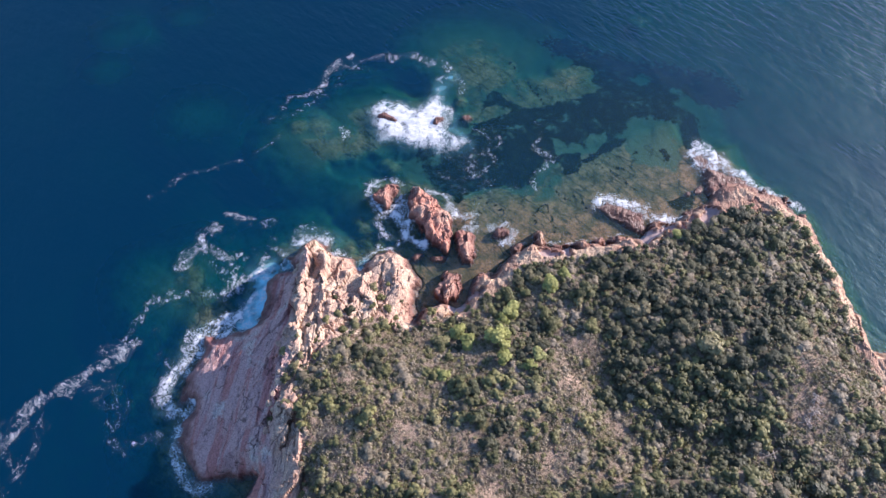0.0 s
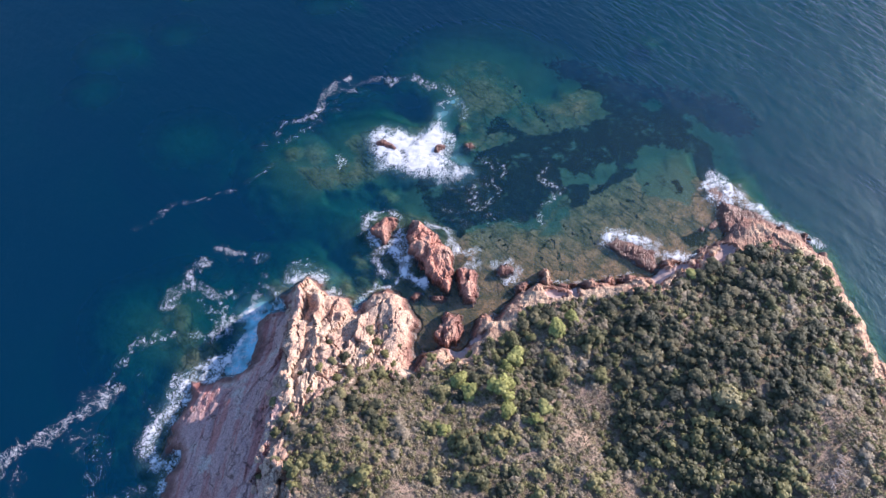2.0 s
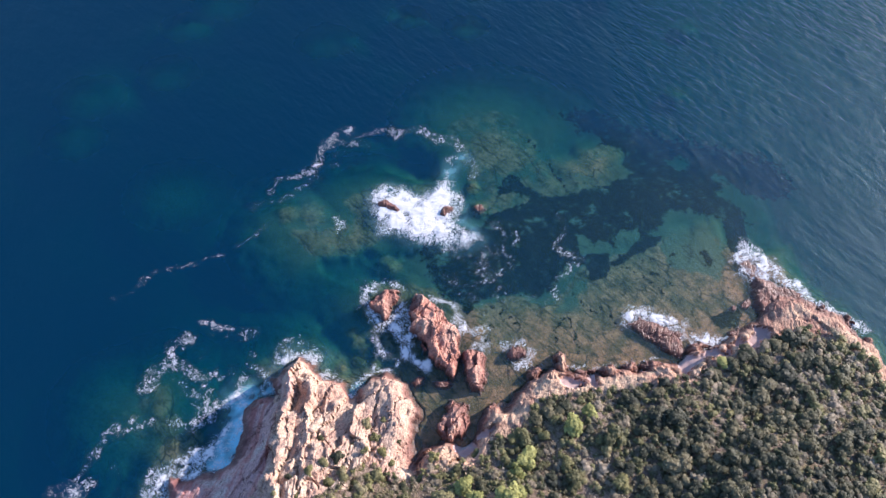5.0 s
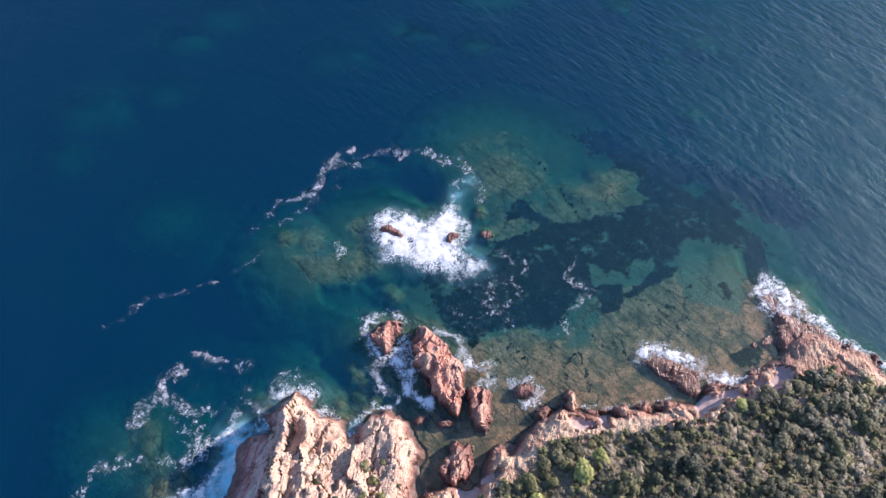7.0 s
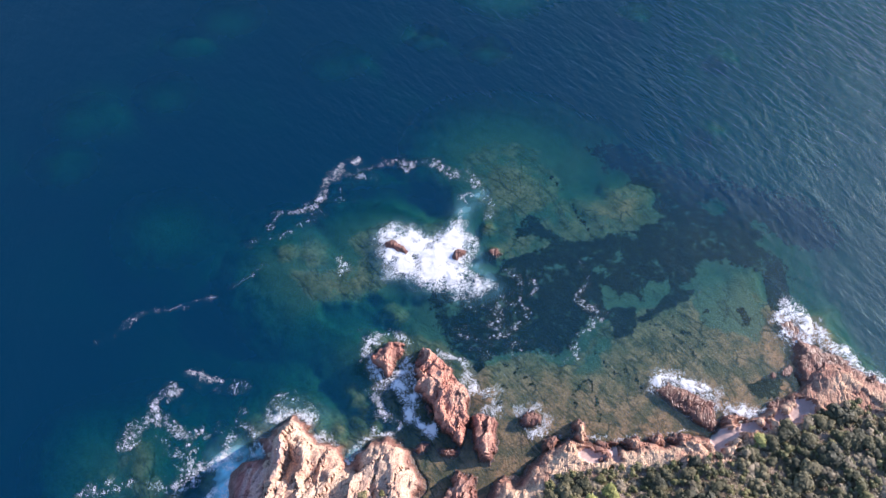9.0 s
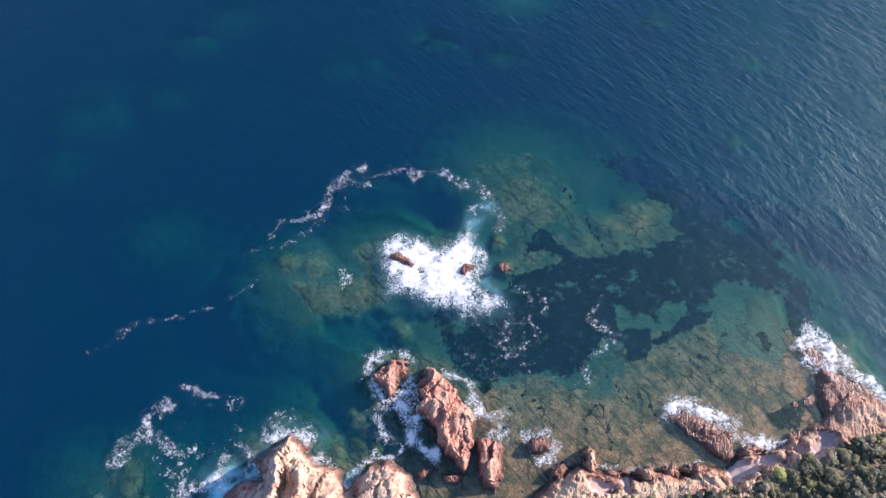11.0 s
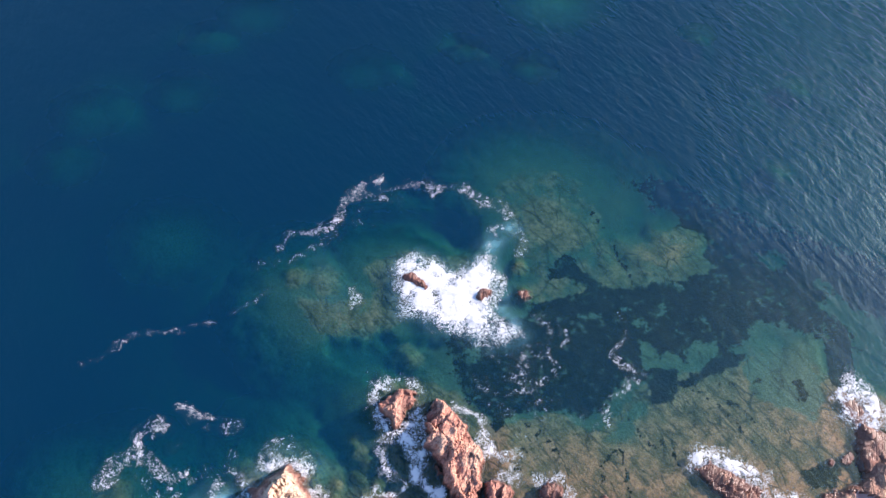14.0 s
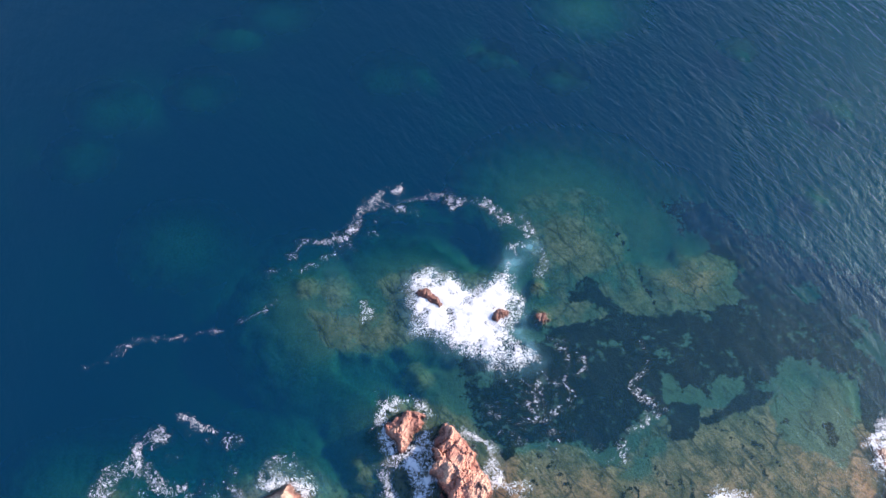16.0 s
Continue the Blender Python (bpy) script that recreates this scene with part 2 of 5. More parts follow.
SW_LEDGE = [(-49.5, 50.1), (-47.9, 51.3), (-45.6, 50.8), (-44.9, 49.4), (-46.5, 48.4), (-48.8, 48.6)]
ISLET_BANK = [(-17.5, 78), (-14, 82), (-4, 80), (3, 75), (8, 68), (7, 58), (2, 52), (-5, 52), (-6, 60), (-10, 67), (-15, 72)]
MEADOW = [(-8, 89), (-4, 93), (4.5, 95.0), (8, 104.5), (12.8, 101.6), (20, 102.6), (36.5, 105.5), (44.2, 103.1), (50, 102), (52, 97), (46, 99), (41, 99), (39.4, 95.0),
          (34.0, 91.8), (29.0, 90), (25.2, 86.2), (21.0, 86.9), (17.1, 80.3), (8.3, 79.8), (4.0, 79.1), (2.1, 76), (-4, 81)]
MEADOW_EAST = [(18, 101.5), (30, 104), (37.4, 106.4), (38, 111), (36, 117), (26, 119), (22, 124), (28, 127), (38, 122), (46, 112), (53, 104), (56, 97), (50, 99), (44, 103)]
EAST_FLAT = [(60, 86), (66, 90), (78, 84), (92, 70), (96, 40), (80, 40), (76, 66)]
FAR_SHOALS = [(4.3, 167.2, 7.5), (-57.2, 156.1, 6), (-64.8, 147.6, 4.5), (-66.2, 133.3, 5), (-81.9, 126.3, 6), (-82.3, 114.3, 5), (0.8, 148.0, 3.2), (-12.8, 151.2, 3), (51.8, 149.1, 2.6), (47.0, 128.9, 2.2), (-57.3, 100.9, 7.5), (-31.5, 143.6, 5), (33.4, 160.6, 2.5)]


# sunken boulders: centre, radius, depth of the top
MOUNDS = [(-19.2, 71.4, 1.5, 2.6), (-17.8, 69.6, 1.5, 2.3), (-16.6, 68.3, 1.3, 2.0), (-17.4, 66.2, 1.5, 1.8), (-20.4, 64.5, 1.6, 1.8), (-14.6, 65.2, 1.5, 1.4), (3.9, 98.6, 1.6, 0.45), (2.6, 103.6, 1.6, 0.9), (-44.6, 52.0, 2.0, 2.0),
          (-34.3, 96.8, 2.6, 2.1), (-29.3, 91.5, 3.0, 2.0), (-21.3, 90.3, 3.2, 2.2), (-13.4, 85.1, 3.0, 2.6), (-29.6, 96.6, 3.6, 2.3)]
TROUGH = [(-26.9, 86.9), (-21.0, 88.3), (-13.4, 88.6), (-8.8, 89.1), (-10.3, 87.8), (-15.1, 86.8), (-15.7, 84.9), (-11.3, 83.1), (-14.3, 81.6), (-19.7, 81.0), (-26.3, 81.3)]


def coast_inside(x, y):
    wob = 1.5 * fbm(x / 4.5, y / 4.5, 3, 3) + 0.35 * fbm(x / 1.3, y / 1.3, 2, 9)
    return inside_distance(x, y, COAST) + wob


def sea_depth(x, y, shore):
    wx, wy = x + 0.9 * fbm(x / 3, y / 3, 4, 21), y + 0.9 * fbm(x / 3, y / 3, 4, 22)
    depth = 26.0 - 15.5 * smooth(-15, 60, x) * smooth(60, 100, y) + 1.5 * fbm(x / 14, y / 14, 3, 23)
    west = smooth(-2, -14, x)
    east = np.maximum(smooth(60, 70, x), smooth(88, 96, y) * smooth(50, 56, x))
    slope = 0.10 + 1.05 * west + 1.9 * east
    off = np.maximum(-shore, 0)
    beds = [(SHELF, 0.5 + 0.085 * np.minimum(off, 22), 0.55), (SHELF_SAND, 3.1, 0.6), (SLAB_EAST, 2.0, 1.6), (SLAB_WEST, 2.3, 1.6), (REEF_PLATE, 2.4, 1.4), (REEF_LOBE, 3.8, 0.8), (REEF_BIG, 3.7, 0.45),
            (REEF_BROW, 2.6, 0.4), (REEF_TONGUE, 2.5, 1.2), (SHOAL_WEST, 2.3, 0.5), (SHOAL_MID, 2.5, 0.7), (SHOAL_SW, 4.6, 0.75), (SW_RIDGE, 1.9, 0.9), (SW_LEDGE, 0.6, 1.2), (ISLET_BANK, 2.0, 0.6),
            (AWASH_ROCK, 0.25, 0.9), (MEADOW, 2.6, 0.42), (EAST_FLAT, 9.5, 0.4)]
    for pts, top, fall in beds:
        d = -inside_distance(wx, wy, pts)
        depth = np.minimum(depth, top + fall * 1.6 * np.log1p(np.exp(np.clip(d / 1.6, -20, 20))) + 0.05 * np.clip(d - 3, 0, 30) ** 2)
    for cx, cy, r, top in MOUNDS:
        depth = np.minimum(depth, top + 2.2 * ((wx - cx) ** 2 + (wy - cy) ** 2) / (r * r))
    for cx, cy, r in FAR_SHOALS:
        q = np.hypot((wx - cx) / 1.3, wy - cy) / r
        depth = np.minimum(depth, (4.8 if cx > -15 else 7.6) + 5.0 * q * q)
    depth = np.minimum(depth, 0.35 + slope * np.minimum(off, 13) + 0.9 * np.maximum(off - 13, 0))
    depth = depth + 0.8 * smooth(-2.5, 2.5, inside_distance(wx, wy, SAND_GAP))
    depth = np.maximum(depth, 16 * smooth(-3.5, 4.0, inside_distance(wx, wy, DEEP_HOLE)))
    depth = np.maximum(depth, 8.0 * smooth(-4.0, 3.0, inside_distance(wx, wy, TROUGH) + 1.5 * fbm(x / 2.4, y / 2.4, 3, 47)))
    deep = smooth(2, 9, depth)
    return np.maximum(depth + (0.15 + 0.6 * deep) * fbm(x / 6, y / 6, 4, 40) - 0.14 * (1 - deep) * ridged(x / 3.2, y / 3.2, 3, 44), 0.3)


def rock_relief(x, y):
    """Jointed porphyry: ribs and blocks that run about north to south, cut by cracks."""
    a = radians(14)
    u, v = x * np.cos(a) - y * np.sin(a), x * np.sin(a) + y * np.cos(a)
    u, v = u + 1.5 * fbm(x / 5, y / 5, 3, 60), v + 1.5 * fbm(x / 5, y / 5, 3, 61)
    f1, f2, own, tilt = cells(u / 3.2, v / 9.0, 5)
    g1, g2, own2, tilt2 = cells((u + 0.2 * v) / 1.6, v / 5.0, 15)
    h1, h2, own3, tilt3 = cells((u - 0.3 * v) / 0.8, v / 1.6, 25)
    big = 0.75 * ridged(u / 5.0, v / 14, 2, 62) - 0.45 + (own - 0.5) * 1.3 + 1.8 * tilt - 0.7 * smooth(0.05, 0.0, f2 - f1)
    mid = (own2 - 0.5) * 0.45 + 0.8 * tilt2 - 0.35 * smooth(0.07, 0.0, g2 - g1)
    small = (own3 - 0.5) * 0.10 + 0.26 * tilt3
    return big + mid + small + 0.12 * fbm(x / 0.9, y / 1.4, 3, 66) + 0.7 * fbm(x / 7, y / 7, 2, 70) - 0.1


def land_height(x, y, shore, scrub):
    top = plateau(x, y)
    back = smooth(1.5, -2.0, inside_distance(x, y, CLIFF_TOP)) * smooth(44, 50, y) * smooth(-8, -22, x)
    rise = np.clip(shore / (2.2 + 0.22 * top + 3.6 * back), 0, 1) ** (0.65 + 0.35 * back)
    z = top * rise
    rocky = 1 - smooth(-1.0, 2.5, scrub)
    face = smooth(0.5, -3.5, inside_distance(x, y, CLIFF_TOP)) * smooth(66, 60, y)
    calm = np.maximum(smooth(10, 18, x) * 0.25 + 0.35 * smooth(46, 54, x), 0.68 * face)
    z = z + rock_relief(x, y) * rocky * (0.35 + 0.5 * np.clip(top / 5, 0, 1)) * (1 - calm) * smooth(0, 1.5, shore) + 0.25 * fbm(x / 3, y / 3, 3, 80)
    low = beach_in(x, y)
    z = z * (1 - 0.9 * low) + low * (0.05 + 0.1 * np.clip(shore, 0, 5))
    return np.where(shore < 0, np.maximum(shore * 1.1, -4) + 0.1, z + 0.12)


def beach_in(x, y):
    inside = np.full(np.shape(x), -9.0)
    for pts in BEACHES:
        inside = np.maximum(inside, inside_distance(x, y, pts) + 2.2 * fbm(x / 2.6, y / 2.6, 3, 130) - 0.3)
    return smooth(-0.4, 0.8, inside)


# ---- mesh helpers ----
def raw_mesh(name, verts, quads=None, tris=None, smooth_shade=True, attrs=None):
    verts = np.asarray(verts, np.float32)
    quads = np.zeros((0, 4), np.int32) if quads is None else np.asarray(quads, np.int32)
    tris = np.zeros((0, 3), np.int32) if tris is None else np.asarray(tris, np.int32)
    me = bpy.data.meshes.new(name)
    me.vertices.add(len(verts))
    me.vertices.foreach_set("co", verts.ravel())
    me.loops.add(quads.size + tris.size)
    me.loops.foreach_set("vertex_index", np.concatenate([quads.ravel(), tris.ravel()]))
    me.polygons.add(len(quads) + len(tris))
    starts = np.concatenate([np.arange(len(quads)) * 4, quads.size + np.arange(len(tris)) * 3]).astype(np.int32)
    me.polygons.foreach_set("loop_start", starts)
    me.polygons.foreach_set("use_smooth", np.full(len(starts), smooth_shade))
    for key, values in (attrs or {}).items():
        me.attributes.new(key, "FLOAT", "POINT").data.foreach_set("value", np.asarray(values, np.float32).ravel())
    me.update(calc_edges=True)
    return me


def sheet_mesh(name, X, Y, Z, keep=None, attrs=None, smooth_shade=True):
    """A mesh from a sheet of heights; keep says which of its cells are made."""
    rows, cols = X.shape
    idx = np.arange(rows * cols).reshape(rows, cols)
    quads = np.stack([idx[:-1, :-1], idx[:-1, 1:], idx[1:, 1:], idx[1:, :-1]], -1)
    quads = quads[keep] if keep is not None else quads.reshape(-1, 4)
    used, back = np.unique(quads, return_inverse=True)
    verts = np.stack([X.ravel(), Y.ravel(), Z.ravel()], -1)[used]
    return raw_mesh(name, verts, back.reshape(-1, 4), None, smooth_shade, {k: v.ravel()[used] for k, v in (attrs or {}).items()})


def put(name, me, material, label="", category="", group="", kind="", m=None):
    me.materials.append(material)
    ob = new(name, me)
    if m is not None:
        ob.matrix_world = m
    return tagged(ob, label, category, group, kind)


def part(name, me, material, parent, label=""):
    if not me.materials:
        me.materials.append(material)
    ob = new(name, me)
    ob.parent = parent
    return tagged(ob, label)


# ---- materials ----
class Nodes:
    """Short-hand for building a node material."""

    def __init__(self, name):
        self.mat = bpy.data.materials.new(name)
        self.mat.use_nodes = True
        self.tree = self.mat.node_tree
        self.n, self.l = self.tree.nodes, self.tree.links
        self.n.clear()
        self.out = self.n.new("ShaderNodeOutputMaterial")

    def add(self, kind, **inputs):
        node = self.n.new(kind)
        for key, value in inputs.items():
            self.set(node, key.replace("_", " "), value)
        return node

    def set(self, node, key, value):
        socket = node.inputs[int(key[1:])] if key[0] == "i" and key[1:].isdigit() else node.inputs[key]
        if isinstance(value, bpy.types.NodeSocket):
            self.l.new(value, socket)
        else:
            socket.default_value = value

    def math(self, op, a, b=0.0, clamp=False):
        node = self.n.new("ShaderNodeMath")
        node.operation, node.use_clamp = op, clamp
        self.set(node, "i0", a)
        self.set(node, "i1", b)
        return node.outputs[0]

    def noise(self, scale, detail=4.0, rough=0.55, vector=None, distortion=0.0):
        node = self.add("ShaderNodeTexNoise", Scale=scale, Detail=detail, Roughness=rough, Distortion=distortion)
        if vector is not None:
            self.l.new(vector, node.inputs["Vector"])
        return node.outputs["Fac"]

    def step(self, v, a, b):
        node = self.add("ShaderNodeMapRange", Value=v)
        node.interpolation_type = "SMOOTHSTEP"
        node.inputs["From Min"].default_value, node.inputs["From Max"].default_value = a, b
        return node.outputs[0]

    def mix(self, f, a, b):
        node = self.n.new("ShaderNodeMix")
        node.data_type = "RGBA"
        self.set(node, "i0", f)
        for k, v in ((6, a), (7, b)):
            self.set(node, "i%d" % k, (*v, 1.0) if isinstance(v, tuple) else v)
        return node.outputs[2]

    def attr(self, name):
        node = self.n.new("ShaderNodeAttribute")
        node.attribute_name = name
        return node.outputs["Fac"]

    def place(self):
        return self.n.new("ShaderNodeNewGeometry").outputs["Position"]

    def mapped(self, rot=0.0, scale=(1, 1, 1)):
        node = self.n.new("ShaderNodeMapping")
        self.l.new(self.place(), node.inputs["Vector"])
        node.inputs["Rotation"].default_value = (0, 0, radians(rot))
        node.vector_type = "TEXTURE"
        node.inputs["Scale"].default_value = [1 / v for v in scale]
        return node.outputs[0]

    def height(self):
        node = self.n.new("ShaderNodeSeparateXYZ")
        self.l.new(self.place(), node.inputs[0])
        return node.outputs["Z"]

    def bump(self, h, strength, distance):
        return self.add("ShaderNodeBump", Height=h, Strength=strength, Distance=distance).outputs[0]

    def finish(self, shader):
        self.l.new(shader, self.out.inputs["Surface"])
        return self.mat

    def surface(self, colour, rough=0.8, normal=None, spec=0.3):
        node = self.add("ShaderNodeBsdfPrincipled", Roughness=rough)
        self.set(node, "Base Color", (*colour, 1.0) if isinstance(colour, tuple) else colour)
        node.inputs["Specular IOR Level"].default_value = spec
        if normal is not None:
            self.l.new(normal, node.inputs["Normal"])
        return node.outputs[0]


def rock_material(name, main, second, vein, red=None):
    k = Nodes(name)
    p = k.place()
    stretched = k.mapped(-14, (1.0, 0.3, 0.6))
    col = k.mix(k.step(k.noise(0.22, 4, 0.6, p), 0.42, 0.6), main, second)
    col = k.mix(k.math("MULTIPLY", k.step(k.noise(0.9, 6, 0.7, stretched), 0.5, 0.72), 0.75), col, vein)
    grain = k.noise(3.5, 8, 0.75, p)
    col = k.mix(k.step(grain, 0.62, 0.38), col, k.mix(0.55, col, (0.06, 0.035, 0.03)))
    # redder rock; the mauve of its shade is painted in with it
    if red:
        shaded_face = k.math("ADD", k.attr("red"), k.math("MULTIPLY", k.math("SUBTRACT", k.noise(0.3, 5, 0.65, stretched), 0.5), 1.9))
        band = k.noise(0.42, 4, 0.6, k.mapped(-8, (1.0, 0.10, 0.4)))
        red = k.mix(k.step(band, 0.50, 0.60), red, (0.50, 0.215, 0.18))
        red = k.mix(k.step(k.noise(0.16, 5, 0.65, p), 0.55, 0.66), red, (0.60, 0.47, 0.40))
        col = k.mix(k.step(shaded_face, 0.3, 0.8), col, k.mix(k.step(grain, 0.6, 0.36), red, k.mix(0.5, red, (0.06, 0.03, 0.03))))
    joint = k.add("ShaderNodeTexVoronoi", Scale=0.55, Vector=k.add("ShaderNodeVectorMath", i0=stretched, i1=k.add("ShaderNodeTexNoise", Vector=p, Scale=0.5, Detail=4.0).outputs["Color"]).outputs[0])
    joint.feature = "DISTANCE_TO_EDGE"
    open_joint = k.math("MULTIPLY", k.step(joint.outputs["Distance"], 0.035, 0.008), k.step(k.noise(0.4, 4, 0.6, p), 0.42, 0.58))
    col = k.mix(k.math("MULTIPLY", open_joint, 0.75), col, (0.07, 0.035, 0.03))
    level = k.math("ADD", k.height(), k.math("MULTIPLY", k.noise(0.35, 5, 0.65, p), -3.2))
    col = k.mix(k.step(level, 0.5, -0.9), col, k.mix(0.7, col, (0.20, 0.075, 0.06)))
    damp = k.step(level, -0.5, -1.3)
    col = k.mix(damp, col, k.mix(0.6, col, (0.05, 0.018, 0.012)))
    rough = k.math("SUBTRACT", 0.85, k.math("MULTIPLY", damp, 0.5))
    cracks = k.add("ShaderNodeTexVoronoi", Scale=1.3, Vector=stretched)
    cracks.feature = "DISTANCE_TO_EDGE"
    h = k.math("ADD", k.math("MULTIPLY", grain, 0.9), k.math("SUBTRACT", k.step(cracks.outputs["Distance"], 0.0, 0.12), open_joint))
    return k.finish(k.surface(col, rough, k.bump(h, 0.6, 0.18), 0.3))


MAT_CLIFF = rock_material("salmon porphyry cliff", (0.58, 0.365, 0.255), (0.66, 0.475, 0.335), (0.42, 0.225, 0.165), (0.57, 0.35, 0.305))
MAT_ISLET = rock_material("red porphyry sea rock", (0.60, 0.285, 0.195), (0.65, 0.40, 0.28), (0.38, 0.14, 0.105))
MAT_SHORE = rock_material("pinkish shore rock", (0.56, 0.335, 0.215), (0.66, 0.455, 0.295), (0.42, 0.19, 0.13))


def soil_material():
    k = Nodes("dry reddish soil with dead grass")
    p = k.place()
    col = k.mix(k.step(k.noise(0.12, 5, 0.6, p), 0.4, 0.62), (0.24, 0.172, 0.122), (0.38, 0.275, 0.21))
    col = k.mix(k.step(k.noise(0.55, 6, 0.7, p), 0.44, 0.62), col, (0.165, 0.145, 0.065))
    col = k.mix(k.step(k.math("ADD", k.attr("bare"), k.math("SUBTRACT", k.noise(0.5, 6, 0.7, p), 0.5)), 0.35, 0.8), col, (0.45, 0.315, 0.225))
    fine = k.noise(4.0, 8, 0.8, p)
    col = k.mix(k.step(fine, 0.35, 0.7), k.mix(0.5, col, (0.06, 0.045, 0.025)), col)
    return k.finish(k.surface(col, 0.95, k.bump(fine, 0.9, 0.3), 0.15))


def beach_material():
    k = Nodes("pinkish sand and shingle")
    p = k.place()
    fine = k.noise(5, 7, 0.75, p)
    col = k.mix(k.noise(0.7, 5, 0.6, p), (0.40, 0.27, 0.24), (0.52, 0.38, 0.33))
    col = k.mix(k.step(fine, 0.6, 0.75), col, (0.30, 0.17, 0.15))
    return k.finish(k.surface(col, 0.85, k.bump(fine, 0.6, 0.1), 0.25))


def seabed_material():
    k = Nodes("sea floor of sand, algae-grown rock and seagrass")
    p = k.place()
    fine = k.noise(1.4, 8, 0.7, p)
    sand = k.mix(k.noise(0.5, 5, 0.6, p), (0.10, 0.115, 0.075), (0.16, 0.168, 0.112))
    sand = k.mix(k.attr("sandy"), k.mix(k.noise(0.18, 4, 0.6, p), (0.06, 0.075, 0.05), (0.125, 0.14, 0.09)), sand)
    grain = k.noise(2.6, 7, 0.75, p)
    sand = k.mix(k.math("MULTIPLY", k.step(grain, 0.56, 0.40), 0.55), sand, (0.05, 0.056, 0.034))
    rock = k.mix(k.step(k.noise(0.3, 6, 0.65, p), 0.38, 0.62), (0.145, 0.100, 0.054), (0.35, 0.178, 0.098))
    rock = k.mix(k.math("MULTIPLY", k.step(grain, 0.52, 0.36), 0.7), rock, (0.07, 0.062, 0.036))
    rock = k.mix(k.math("MULTIPLY", k.step(grain, 0.58, 0.72), 0.35), rock, (0.40, 0.30, 0.20))
    rock = k.mix(k.math("MULTIPLY", k.step(k.noise(0.8, 7, 0.72, p, 0.6), 0.50, 0.40), 0.62), rock, (0.062, 0.058, 0.032))
    groove = k.noise(1.0, 6, 0.7, k.mapped(47, (1, 0.22, 1)), 0.5)
    rock = k.mix(k.math("MULTIPLY", k.step(groove, 0.48, 0.38), 0.75), rock, (0.05, 0.05, 0.03))
    col = k.mix(k.step(k.math("ADD", k.attr("rocky"), k.math("MULTIPLY", k.math("SUBTRACT", k.noise(0.35, 5, 0.6, p), 0.5), 1.2)), 0.35, 0.65), sand, rock)
    warp = k.add("ShaderNodeVectorMath", i0=k.mapped(38, (1, 0.45, 1)), i1=k.add("ShaderNodeTexNoise", Vector=p, Scale=0.35, Detail=5.0).outputs["Color"]).outputs[0]
    joint = k.add("ShaderNodeTexVoronoi", Scale=0.42, Vector=warp)
    joint.feature = "DISTANCE_TO_EDGE"
    cleft = k.math("MULTIPLY", k.step(joint.outputs["Distance"], 0.06, 0.015), k.step(k.noise(0.22, 4, 0.6, p), 0.44, 0.56))
    cleft = k.math("MULTIPLY", k.math("MULTIPLY", cleft, k.step(k.height(), -1.6, -1.0)), k.step(k.math("SUBTRACT", k.math("MAXIMUM", k.attr("rocky"), k.attr("sandy")), k.math("MULTIPLY", k.step(k.attr("sandy"), 0.72, 0.92), 0.9)), 0.3, 0.5))
    col = k.mix(k.math("MULTIPLY", cleft, 0.75), col, (0.03, 0.036, 0.024))
    grass = k.math("ADD", k.attr("meadow"), k.math("MULTIPLY", k.math("SUBTRACT", k.noise(0.95, 8, 0.75, p), 0.5), 2.1))
    blades = k.mix(k.step(grain, 0.35, 0.68), (0.004, 0.007, 0.005), (0.022, 0.026, 0.017))
    col = k.mix(k.step(grass, 0.44, 0.54), col, k.mix(k.step(k.noise(0.7, 6, 0.7, p), 0.56, 0.63), blades, (0.066, 0.068, 0.042)))
    return k.finish(k.surface(col, 0.95, k.bump(k.math("ADD", grain, k.math("MULTIPLY", groove, 0.8)), 0.8, 0.35), 0.0))


WATER_SCATTER = (0.0, 0.0186, 0.0455)
WATER_FADE = (0.31, 0.112, 0.130)


